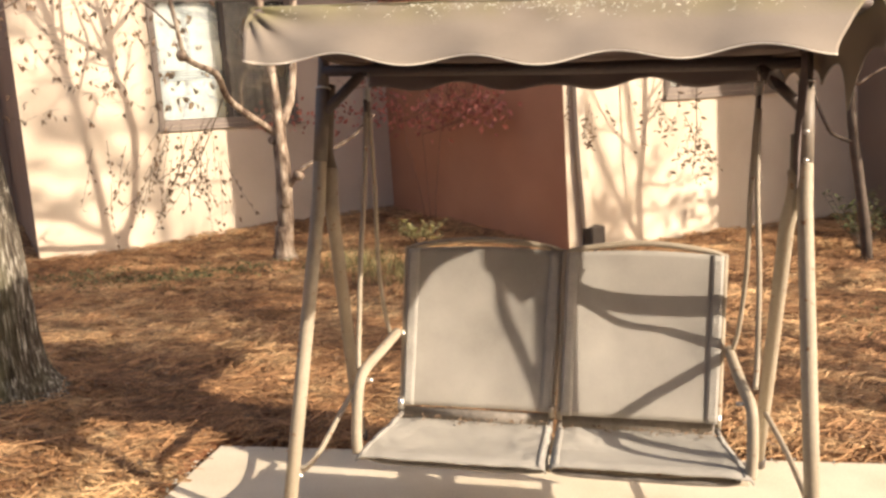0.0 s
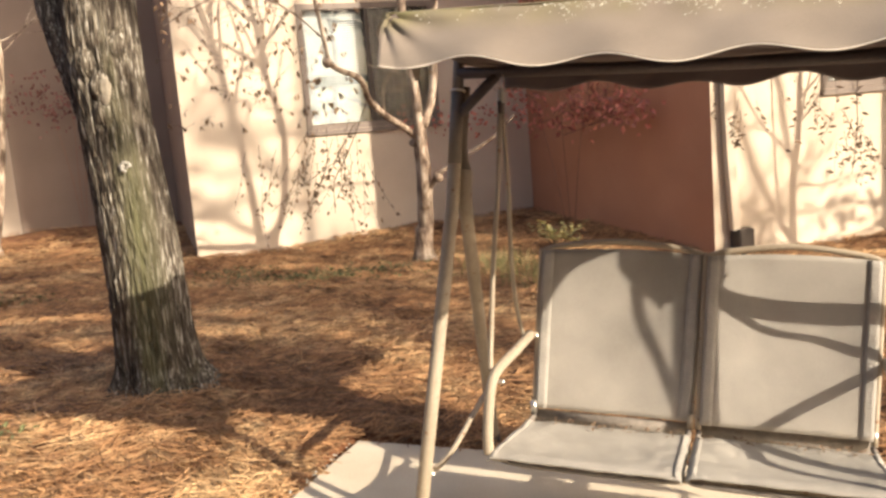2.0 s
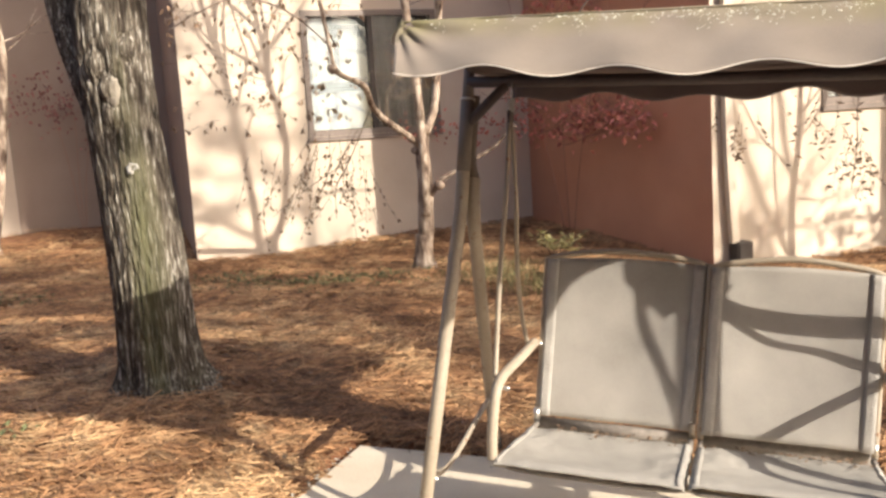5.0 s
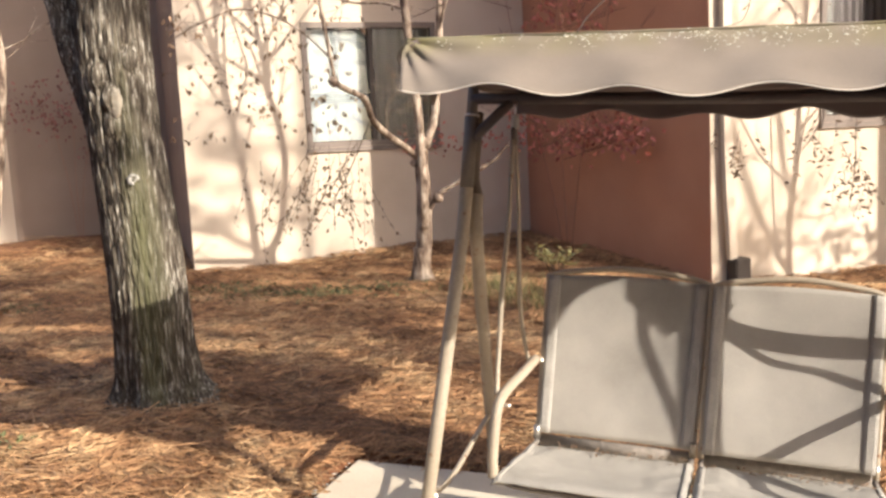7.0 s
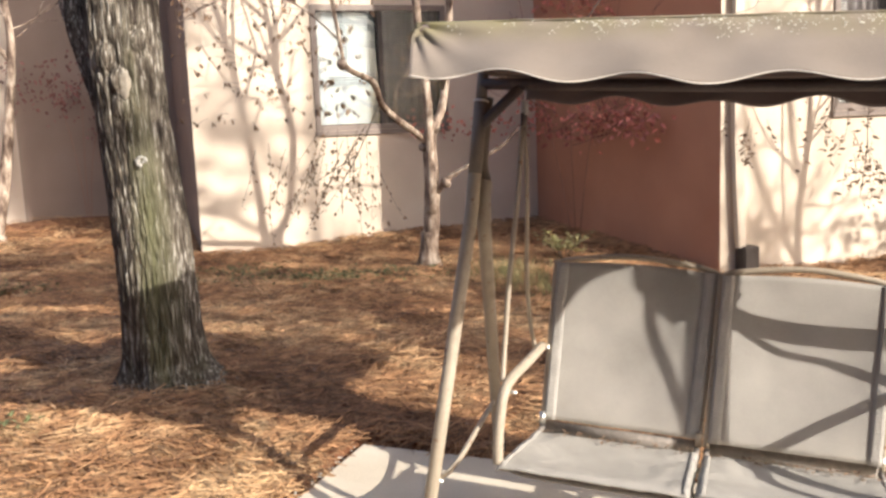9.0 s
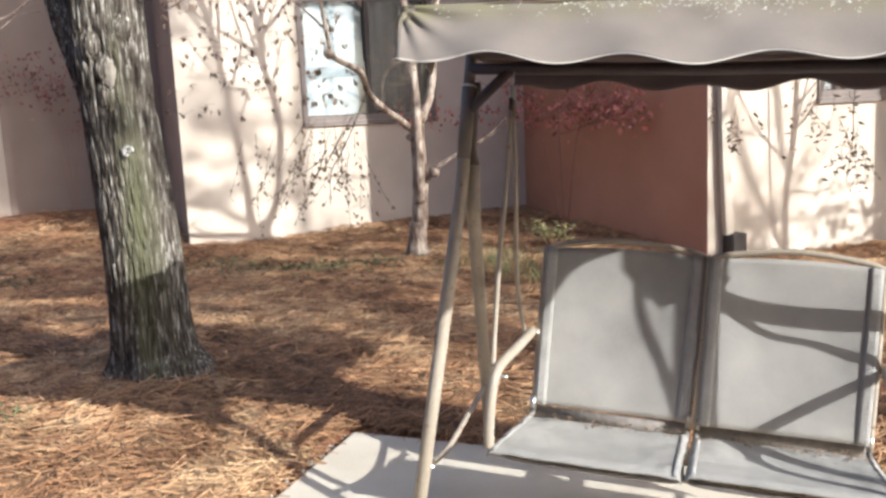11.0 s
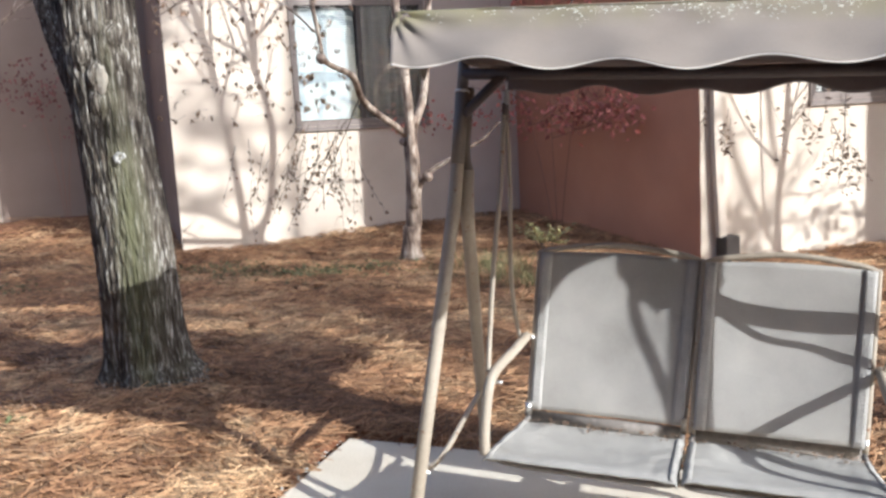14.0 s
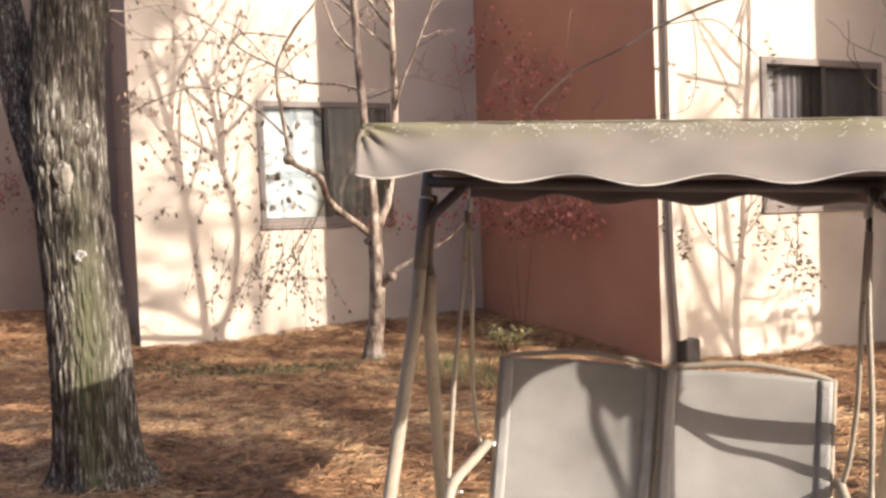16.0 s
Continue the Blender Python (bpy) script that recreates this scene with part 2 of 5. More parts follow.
def sheet(bm, f, nu, nv, thick=0.004):
    """A cloth: f(u, v) for u, v in 0..1, given a thickness along its normal."""
    P = [[Vector(f(i / nu, j / nv)) for j in range(nv + 1)] for i in range(nu + 1)]
    top, low = [], []
    for i in range(nu + 1):
        a, b = [], []
        for j in range(nv + 1):
            du = P[min(i + 1, nu)][j] - P[max(i - 1, 0)][j]
            dv = P[i][min(j + 1, nv)] - P[i][max(j - 1, 0)]
            nn = du.cross(dv).normalized() * thick / 2
            a.append(bm.verts.new(P[i][j] + nn))
            b.append(bm.verts.new(P[i][j] - nn))
        top.append(a), low.append(b)
    for i in range(nu):
        for j in range(nv):
            bm.faces.new((top[i][j], top[i + 1][j], top[i + 1][j + 1], top[i][j + 1]))
            bm.faces.new((low[i][j], low[i][j + 1], low[i + 1][j + 1], low[i + 1][j]))
    for i in range(nu):
        bm.faces.new((top[i][0], low[i][0], low[i + 1][0], top[i + 1][0]))
        bm.faces.new((top[i][nv], top[i + 1][nv], low[i + 1][nv], low[i][nv]))
    for j in range(nv):
        bm.faces.new((top[0][j], top[0][j + 1], low[0][j + 1], low[0][j]))
        bm.faces.new((top[nu][j], low[nu][j], low[nu][j + 1], top[nu][j + 1]))
    return bm


# ---------------------------------------------------------------- plan
SWING = pose(0.253, 2.488, -0.0696, 0, 3.07, -11.21)
SWING_U = Vector((0.981, -0.194))
SWING_V = Vector((0.194, 0.981))
PAD_BACK_L, PAD_BACK_R = (-1.47, 0.80), (1.9, 1.12)
TREE = Vector((-2.19, 4.02))


def height(x, y):
    """The lie of the ground: it falls to the right and climbs towards the building."""
    d = Vector((x - 0.253, y - 2.488))
    xl, yl = d.dot(SWING_U), d.dot(SWING_V)
    z = -0.0696 - 0.0536 * max(-2.6, min(3.0, xl)) + 0.02 * max(0.0, min(9.0, yl - 1.0))
    r2 = (Vector((x, y)) - TREE).length_squared
    # a hollow round the ornamental tree, a rise before the far cream wall
    z -= 0.14 * math.exp(-((x + 2.8) ** 2 / 4.0 + (y - 8.4) ** 2 / 1.8))
    z += 0.14 * math.exp(-((x + 7.2) ** 2 / 2.5 + (y - 11.0) ** 2 / 1.5))
    return z + 0.07 * math.exp(-r2 / 0.5)


# ---------------------------------------------------------------- ground
def ground():
    bm = bmesh.new()
    def axis(lo, hi, a, b, step):
        v, out = lo, []
        while v < hi:
            out.append(v)
            v += step if a <= v < b else max(step, 0.22 * min(abs(v - a), abs(v - b)) + step)
        return out + [hi]
    xs, ys = axis(-220, 220, -7, 6, 0.12), axis(-160, 220, 1.0, 13, 0.12)
    grid = []
    for x in xs:
        row = []
        for y in ys:
            z = height(x, y)
            d = Vector((x - 0.253, y - 2.488))
            xl, yl = d.dot(SWING_U), d.dot(SWING_V)
            back = PAD_BACK_L[1] + (xl - PAD_BACK_L[0]) * (PAD_BACK_R[1] - PAD_BACK_L[1]) / (PAD_BACK_R[0] - PAD_BACK_L[0])
            off = max(PAD_BACK_L[0] - xl, yl - back)
            if off < 0.03:
                z -= 0.14
            else:
                z += 0.03 * noise.noise((x * 1.3, y * 1.3, 0)) + 0.014 * noise.noise((x * 5, y * 5, 3)) - 0.03 * math.exp(-off / 0.1)
            row.append(bm.verts.new((x, y, z)))
        grid.append(row)
    for a, b in zip(grid, grid[1:]):
        for j in range(len(ys) - 1):
            bm.faces.new((a[j], b[j], b[j + 1], a[j + 1]))
    return tagged(mesh_object("ground", bm, STRAW_BED), "earth covered with rust-brown pine straw mulch", "ground", kind="structure")


ground()


def pad():
    bm = bmesh.new()
    pts = [(-1.47, -3.6), (6.5, -3.6), (6.5, 1.55), PAD_BACK_L]
    lo = [bm.verts.new((x, y, -0.12)) for x, y in pts]
    hi = [bm.verts.new((x, y, 0)) for x, y in pts]
    bm.faces.new(lo[::-1])
    top = bm.faces.new(hi)
    for i in range(4):
        bm.faces.new((lo[i], lo[(i + 1) % 4], hi[(i + 1) % 4], hi[i]))
    bmesh.ops.bevel(bm, geom=list(top.edges), offset=0.012, segments=2, affect="EDGES")
    ob = mesh_object("pavement", bm, CONCRETE, smooth=False)
    ob.matrix_world = SWING
    return tagged(ob, "pale worn concrete patio slab edged by pine straw", "pavement", kind="structure")


pad()

# ---------------------------------------------------------------- building: stepped bays
BAY = Vector((5.397, -1.13))
CORNER = Vector((1.157, 7.70))
ALONG = Vector((0.8746, 0.4848))
SIDE = Vector((-0.4848, 0.8746))
FACE_LEN, SIDE_LEN = 4.17, 3.60
TOP = 6.2
WIN_LO, WIN_HI = 1.43, 2.81


def wall_piece(name, o, d, length, thick, mat, holes, label, mitre0=0.0, mitre1=0.0):
    """A wall of full height from o along d; its thickness lies behind its outer face. holes: (a, b, lo, hi). The ends are cut at a slant by the mitres."""
    bm = bmesh.new()
    spans = []
    xs = sorted({0.0, length, *[h[0] for h in holes], *[h[1] for h in holes]})
    for a, b in zip(xs, xs[1:]):
        hole = [h for h in holes if h[0] <= a + 1e-6 and h[1] >= b - 1e-6]
        if hole:
            spans += [(a, b, -0.6, hole[0][2]), (a, b, hole[0][3], TOP)]
        else:
            spans.append((a, b, -0.6, TOP))
    for a, b, lo, hi in spans:
        box(bm, (a, 0, lo), (b, thick, hi))
    bmesh.ops.remove_doubles(bm, verts=bm.verts[:], dist=1e-4)
    for v in bm.verts:
        if v.co.y > thick / 2 and abs(v.co.x) < 1e-4:
            v.co.x += mitre0
        if v.co.y > thick / 2 and abs(v.co.x - length) < 1e-4:
            v.co.x -= mitre1
    ob = mesh_object(name, bm, mat, smooth=False)
    ob.matrix_world = Matrix.Translation((o.x, o.y, 0)) @ Matrix.Rotation(math.atan2(d.y, d.x), 4, "Z")
    return tagged(ob, label, "wall", kind="structure")


def window(name, o, d, wa, wb, blinds):
    m = Matrix.Translation((o.x, o.y, 0)) @ Matrix.Rotation(math.atan2(d.y, d.x), 4, "Z")
    w = root(name, m, "dark-framed two-pane window set in the stucco wall" + (", white slatted blind and brown reflection sheet behind" if blinds else ", brown reflection sheet behind"), "window", kind="structure")
    fw = 0.045
    mid = (wa + wb) / 2
    bm = bmesh.new()
    for lo, hi in (((wa - 0.02, -0.02, WIN_LO - 0.02), (wb + 0.02, 0.06, WIN_LO + fw)), ((wa - 0.02, -0.02, WIN_HI - fw), (wb + 0.02, 0.06, WIN_HI + 0.02)),
                   ((wa - 0.02, -0.018, WIN_LO + fw), (wa + fw, 0.06, WIN_HI - fw)), ((wb - fw, -0.018, WIN_LO + fw), (wb + 0.02, 0.06, WIN_HI - fw))):
        box(bm, lo, hi)
    part("window_frame", bm, WINFRAME, w, "dark bronze metal frame", smooth=False)
    part("mullion", box(bmesh.new(), (mid - 0.025, -0.01, WIN_LO + fw), (mid + 0.025, 0.05, WIN_HI - fw)), FRAME_DARK, w, smooth=False)
    part("window_sill", box(bmesh.new(), (wa - 0.03, -0.035, WIN_LO - 0.075), (wb + 0.03, 0.02, WIN_LO - 0.022)), WINFRAME, w, smooth=False)
    for k, (a, b) in enumerate(((wa + fw, mid - 0.025), (mid + 0.025, wb - fw))):
        part("pane", box(bmesh.new(), (a, 0.018, WIN_LO + fw), (b, 0.024, WIN_HI - fw)), DUSTY_GLASS if k else GLASS, w, smooth=False).visible_shadow = False
        if k == 0:
            # slatted blind: full width in one window, only its sunlit strip in the other
            far = b - 0.01 if blinds else a + 0.17
            slat = bmesh.new()
            box(slat, (a + 0.01, -0.0135, -0.0008), (far, 0.0135, 0.0008), Matrix.Rotation(radians(34), 4, "X"))
            z, first = WIN_LO + 0.06, None
            while z < WIN_HI - 0.06:
                if first is None:
                    ob = first = part("slat", slat, BLIND if blinds else BLIND_SHADED, w, smooth=False)
                else:
                    ob = new("slat", first.data)
                    ob.parent = w
                ob.location = (0, 0.085 + 0.002 * noise.noise((0, z * 9, 1)), z)
                ob.rotation_euler = (0.12 * noise.noise((z * 7, 2, 0)), 0.006 * noise.noise((z * 5, 0, 4)), 0)
                z += 0.027
        # Pleated sheet added to give the pane the brown of reflected walls.
        if k == 1 or not blinds:
            def cloth(u, v):
                return (a - 0.02 + (b - a + 0.04) * u, 0.14 + 0.012 * math.sin(u * 44 + 1.5 * math.sin(u * 9)), WIN_LO - 0.05 + (WIN_HI - WIN_LO + 0.1) * v)
            part("reflection_sheet", sheet(bmesh.new(), cloth, 90, 3, 0.003), REFLECT_BROWN, w, "pleated brown sheet in place of the reflected wall")
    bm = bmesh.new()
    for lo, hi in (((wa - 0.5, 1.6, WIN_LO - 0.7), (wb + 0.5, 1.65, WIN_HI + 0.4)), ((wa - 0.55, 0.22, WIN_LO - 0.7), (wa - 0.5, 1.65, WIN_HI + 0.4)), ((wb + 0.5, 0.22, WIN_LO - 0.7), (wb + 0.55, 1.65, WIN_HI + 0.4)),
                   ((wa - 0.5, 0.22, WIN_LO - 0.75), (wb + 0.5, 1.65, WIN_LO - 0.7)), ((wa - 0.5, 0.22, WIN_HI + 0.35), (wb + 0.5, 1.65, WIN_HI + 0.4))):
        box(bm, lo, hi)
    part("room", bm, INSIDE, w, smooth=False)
    return w


BAYS = {-2: (1.37, 2.95), -1: (1.40, 2.98), 0: (1.23, 2.78), 1: (1.23, 2.78)}
for i, (wa, wb) in BAYS.items():
    c = CORNER + BAY * i + (Vector((0.12, -0.27)) if i == 1 else Vector((0, 0)))
    if i == -1:
        c, wa, wb = c + ALONG * 0.015, wa - 0.015, wb - 0.015
    side_len = SIDE_LEN + (0.36 if i == 1 else 0.0)
    if i == -2:
        # cream part, then its shaded end up to the return, shade put in as brown
        wall_piece("wall_bay_1", c, ALONG, 2.04, 0.22, STUCCO, [], "cream stucco wall with sun and leaf shadows", mitre0=0.22)
        wall_piece("wall_bay_1_panel", c + ALONG * 2.04, ALONG, 2.6, 0.22, STUCCO_BROWN, [], "cream stucco wall, its shade coloured in as brown")
    else:
        wall_piece("wall_bay_%d" % (i + 3), c, ALONG, FACE_LEN + (0.3 if i == 0 else 0), 0.22, STUCCO, [(wa, wb, WIN_LO, WIN_HI)], "cream stucco wall with sun and branch shadows", mitre0=0.22)
    inner = c + SIDE * side_len
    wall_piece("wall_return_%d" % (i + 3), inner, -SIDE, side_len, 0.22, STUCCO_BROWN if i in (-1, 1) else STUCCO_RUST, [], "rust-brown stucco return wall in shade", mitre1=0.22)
    if i > -2:
        window("window_%d" % (i + 2), c, ALONG, wa, wb, i == -1)


def downspout():
    o = CORNER + ALONG * 0.128
    m = Matrix.Translation((o.x, o.y, 0)) @ Matrix.Rotation(math.atan2(ALONG.y, ALONG.x), 4, "Z")
    d = root("downspout", m, "cream metal downspout beside the wall corner with dark ground boot", "downspout")
    bm = bmesh.new()
    rows = []
    for x, y, z in ((0.0, -0.05, 5.9), (0.0, -0.05, 1.5), (0.003, -0.05, 1.2), (0.016, -0.055, 0.8), (0.045, -0.06, 0.25)):
        rows.append([bm.verts.new((x + a, y + b, z)) for a, b in ((-0.043, -0.03), (0.043, -0.03), (0.043, 0.03), (-0.043, 0.03))])
    for a, b in zip(rows, rows[1:]):
        for k in range(4):
            bm.faces.new((a[k], b[k], b[(k + 1) % 4], a[(k + 1) % 4]))
    bmesh.ops.bevel(bm, geom=[e for e in bm.edges if abs((e.verts[0].co - e.verts[1].co).normalized().z) > 0.9], offset=0.008, segments=2, affect="EDGES")
    part("pipe", bm, SPOUT, d, smooth=False)
    z0 = height(o.x, o.y)
    part("boot", box(bmesh.new(), (0.03, -0.14, z0 - 0.1), (0.19, 0.0, 0.26), bevel=0.01), FRAME_DARK, d, "dark plastic drain boot", smooth=False)
    for z in (3.6, 1.6):
        part("strap", box(bmesh.new(), (-0.052, -0.09, z), (0.052, 0.0, z + 0.03)), SPOUT, d, smooth=False)


downspout()


def roof():
    bm = bmesh.new()
    for i in BAYS:
        c = CORNER + BAY * i + (Vector((0.12, -0.27)) if i == 1 else Vector((0, 0)))
        m = Matrix.Translation((c.x, c.y, 0)) @ Matrix.Rotation(math.atan2(ALONG.y, ALONG.x), 4, "Z")
        box(bm, (0.01, 0.01, TOP), (9.5, 9.0, TOP + 0.3), m)
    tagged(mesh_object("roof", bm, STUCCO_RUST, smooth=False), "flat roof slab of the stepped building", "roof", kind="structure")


roof()


def wall_behind():
    """Plain wall that closes the patio behind the camera, added unseen to cut skylight."""
    bm = box(bmesh.new(), (-16.0, -4.4, -0.6), (8.6, -4.1, 5.6))
    tagged(mesh_object("wall_behind", bm, STUCCO_RUST, smooth=False), "plain unseen wall added to cut light from behind", "wall", kind="structure")


wall_behind()


def sky_blocker():
    """Unseen slab added over and behind the camera to cut sky and pad light."""
    bm = box(bmesh.new(), (-6.0, -4.1, 2.75), (8.6, -1.2, 2.95))
    tagged(mesh_object("ceiling_sky_block", bm, INSIDE, smooth=False), "unseen dark slab that cuts skylight and pad bounce", "ceiling", kind="structure")


sky_blocker()

# ---------------------------------------------------------------- patio swing
def swing():
    s = root("patio_swing", SWING, "two-seat patio swing, tan metal frame, grey slings, weathered canopy", "swing")
    # front legs lean inwards up to a bend and stand upright above it; the rear legs bend there too and run up beside them
    front_x = {-1: (-0.854, -0.781), 1: (0.801, 0.760)}
    rear_x = {-1: (-0.872, -0.752), 1: (0.797, 0.722)}
    for sx in (-1, 1):
        fy = lambda z: (0.22 if sx < 0 else 0.216) * z - 0.018
        ry = lambda z: (0.955 if sx < 0 else 0.943) - 0.58 * z
        fx = lambda z: front_x[sx][0] + (front_x[sx][1] - front_x[sx][0]) * min(1.0, z / 1.15)
        rx = lambda z: rear_x[sx][0] + (rear_x[sx][1] - rear_x[sx][0]) * min(1.0, z / 1.2)
        fp = lambda z: Vector((fx(z), fy(z), z))
        rp = lambda z: Vector((rx(z), ry(z), z))
        line = lambda p, a, b, r: tube(bmesh.new(), [p(a), p((a + b) / 2), p(b)], r, 20)
        lf = part("front_leg", tube(bmesh.new(), [fp(z) for z in (0.02, 0.5, 1.0, 1.10, 1.14, 1.18, 1.22, 1.35, 1.52)], 0.0235, 20), TUBE, s)
        part("upper_post", line(fp, 1.515, 1.62, 0.0195), TAUPE, lf)
        part("upper_sleeve", line(fp, 1.275, 1.519, 0.0240), TAUPE, lf, "dark taupe sleeve bolted over the leg")
        part("collar", line(fp, 1.516, 1.523, 0.0265), CHROME, lf)
        part("foot_cap", line(fp, 0.0, 0.05, 0.028), FRAME_DARK, lf, "dark plastic foot cap")
        if sx > 0:
            for z in (1.37, 1.285):
                bm = bmesh.new()
                bmesh.ops.create_uvsphere(bm, u_segments=10, v_segments=6, radius=0.009, matrix=Matrix.Translation(fp(z) + Vector((-0.004, -0.025, 0))))
                part("bolt", bm, CHROME, lf)
        bend = [rp(z) for z in (0.02, 0.35, 0.7, 0.95)]
        inner, back, tall = ((-0.751, -0.754, -0.772), 0.040, 1.53) if sx < 0 else ((0.735, 0.737, 0.738), 0.026, 1.36)
        turn = [(inner[0], fy(1.13) + back + 0.012, 1.11), (inner[1], fy(1.20) + back, 1.20)] if sx < 0 else [rp(1.08), (inner[0], 0.272, 1.16), (inner[1], 0.259, 1.215)]
        bend += smooth_line([rp(1.0), *turn, (inner[1], fy(1.25) + back, 1.25)], 6)
        sleeve = smooth_line([(inner[1], fy(1.245) + back, 1.245), (inner[2], fy(1.32) + back, 1.32), (inner[2], fy(tall) + back, tall)], 6)
        lr = part("rear_leg", tube(bmesh.new(), bend, 0.0240, 20), TUBE, s)
        part("upper_sleeve", tube(bmesh.new(), sleeve, 0.0215 if sx < 0 else 0.0165, 20), TAUPE, lr, "dark taupe upper tube")
        part("foot_cap", line(rp, 0.0, 0.05, 0.029), FRAME_DARK, lr, "dark plastic foot cap")
        a, b = rp(0.30), fp(0.25)
        sag = 0.068 if sx < 0 else 0.006
        bm = tube(bmesh.new(), smooth_line([a, a.lerp(b, 0.25) + Vector((sx * 0.008, 0, -0.5 * sag)), a.lerp(b, 0.55) + Vector((sx * 0.012, 0, -sag)), a.lerp(b, 0.78) + Vector((sx * 0.008, 0, -0.8 * sag)), b]), 0.0105, 10)
        br = part("side_brace", bm, TUBE, s)
        part("bolt", tube(bmesh.new(), [b, b + Vector((-sx * 0.034, 0.004, 0))], 0.0065, 8), CHROME, br)
        part("gusset", tube(bmesh.new(), [fp(1.43), Vector((front_x[sx][1] - sx * 0.135, 0.322, 1.565))], 0.018, 12), SHADE_BROWN, s)
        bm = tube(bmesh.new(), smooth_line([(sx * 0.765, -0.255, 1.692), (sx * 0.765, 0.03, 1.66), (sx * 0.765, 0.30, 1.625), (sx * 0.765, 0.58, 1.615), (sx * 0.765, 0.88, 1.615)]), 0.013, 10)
        part("canopy_side_rail", bm, SHADE_BROWN, s)
        # hanger: hook, spring and two rods down to the arm
        hx = sx * 0.620
        hk = part("hook", tube(bmesh.new(), [(hx, 0.315, 1.575), (hx, 0.29, 1.52)], 0.004, 8), CHROME, s, "zinc-plated hook")
        coil = [(hx + 0.012 * math.cos(q), 0.29 + 0.012 * math.sin(q), 1.52 - 0.0085 * q / 6.283) for q in [0.6283 * k for k in range(51)]]
        part("spring", tube(bmesh.new(), coil, 0.0032, 6), CHROME, hk)
        part("hanger_plate", box(bmesh.new(), (-0.004, -0.03, -0.03), (0.004, 0.03, 0.03), Matrix.Translation((hx, 0.287, 1.452)), bevel=0.002), SHADE_BROWN, hk)
        bm = tube(bmesh.new(), smooth_line([(hx, 0.264, 1.44), (sx * 0.621, 0.234, 1.2), (sx * 0.635, 0.212, 0.95), (sx * 0.638, 0.185, 0.74), (sx * 0.636, 0.165, 0.665), (sx * 0.628, 0.13, 0.595)]), 0.0085, 10)
        part("hanger_rod", bm, TUBE, s)
        dy = (0.326, 0.385, 0.434, 0.474, 0.488) if sx < 0 else (0.290, 0.356, 0.420, 0.452, 0.470)
        bm = tube(bmesh.new(), smooth_line([(hx, 0.30, 1.44), (sx * 0.612, dy[0], 1.2), (sx * 0.622, dy[1], 0.94), (sx * 0.625, dy[2], 0.80), (sx * 0.620, dy[3], 0.69), (sx * 0.608, dy[4], 0.62)]), 0.0078, 10)
        part("hanger_rod", bm, TUBE, s)
        # the right arm sits a little lower than the left one
        az, ax = ((0.626, 0.620, 0.602, 0.572), (0.585, 0.588)) if sx < 0 else ((0.610, 0.585, 0.574, 0.555), (0.600, 0.602))
        arm = smooth_line([(sx * ax[0], 0.50, az[0]), (sx * ax[1], 0.31, az[1]), (sx * 0.604, 0.15, az[2]), (sx * 0.610, 0.085, az[3]), (sx * 0.614, 0.06, 0.50), (sx * 0.615, 0.045, 0.41), (sx * 0.612, 0.04, 0.345)])
        a = part("armrest", tube(bmesh.new(), arm, 0.0175, 16), TUBE, s)
        for p in ((sx * 0.594, 0.095, az[3] + 0.003), (sx * (ax[0] - 0.005), 0.50, az[0] - 0.004)):
            part("bolt", tube(bmesh.new(), [p, (p[0] - sx * 0.024, p[1], p[2])], 0.0065, 8), CHROME, a)
        part("bracket", tube(bmesh.new(), [(sx * (ax[0] - 0.001), 0.497, az[0]), (sx * 0.556, 0.505, az[0] + 0.004)], 0.008, 8), TUBE, a)
    part("top_bar", tube(bmesh.new(), [(-0.781, 0.325, 1.578), (0, 0.325, 1.572), (0.760, 0.325, 1.578)], 0.019, 14), SHADE_BROWN, s, "top bar, canopy shade put into its brown")
    part("canopy_front_rail", tube(bmesh.new(), [(-0.765, -0.255, 1.692), (0, -0.255, 1.694), (0.765, -0.255, 1.692)], 0.013, 10), SHADE_BROWN, s)
    part("canopy_back_rail", tube(bmesh.new(), [(-0.765, 0.88, 1.615), (0, 0.88, 1.613), (0.765, 0.88, 1.615)], 0.013, 10), SHADE_BROWN, s)

    # seats
    for i, (xa, xb) in enumerate(((-0.560, -0.006), (0.020, 0.566))):
        lean = lambda z: (0.449, 0.430)[i] + (z - 0.35) * 0.215
        xm = (xa + xb) / 2
        bm = bmesh.new()
        wl, wr = (0.006, 0.030) if i == 0 else (0.012, 0.016)
        left = lambda z: xa + wl * (z - 0.35) / 0.6
        right = lambda z: xb + wr * (z - 0.35) / 0.6
        loop = [(left(0.35), lean(0.35), 0.35), (left(0.6), lean(0.6), 0.6), (left(0.9), lean(0.90), 0.90), (left(0.92) + 0.006, lean(0.928), 0.930), (left(0.95) + 0.09, lean(0.95), 0.952), (xm + 0.015, lean(0.968), 0.970), (right(0.95) - 0.09, lean(0.95), 0.952), (right(0.92) - 0.006, lean(0.928), 0.930), (right(0.9), lean(0.90), 0.90), (right(0.6), lean(0.6), 0.6), (right(0.35), lean(0.35), 0.35)]
        tube(bm, smooth_line(loop, 8), 0.0105, 10)
        bf = part("back_frame", bm, TUBE, s)
        # Flat rail fills the slot; its dark colour replaces the shade behind.
        part("back_crossbar", box(bmesh.new(), (xa, 0.452, 0.302), (xb, 0.458, 0.358), bevel=0.002), STRAP, bf, "lower rail, coloured dark for the shade in the slot")
        for x in (xa, xb):
            part("hinge_sleeve", tube(bmesh.new(), [(x, 0.435, 0.345), (x, 0.437, 0.395)], 0.0115, 10), CHROME if abs(x) > 0.3 else TUBE, bf)
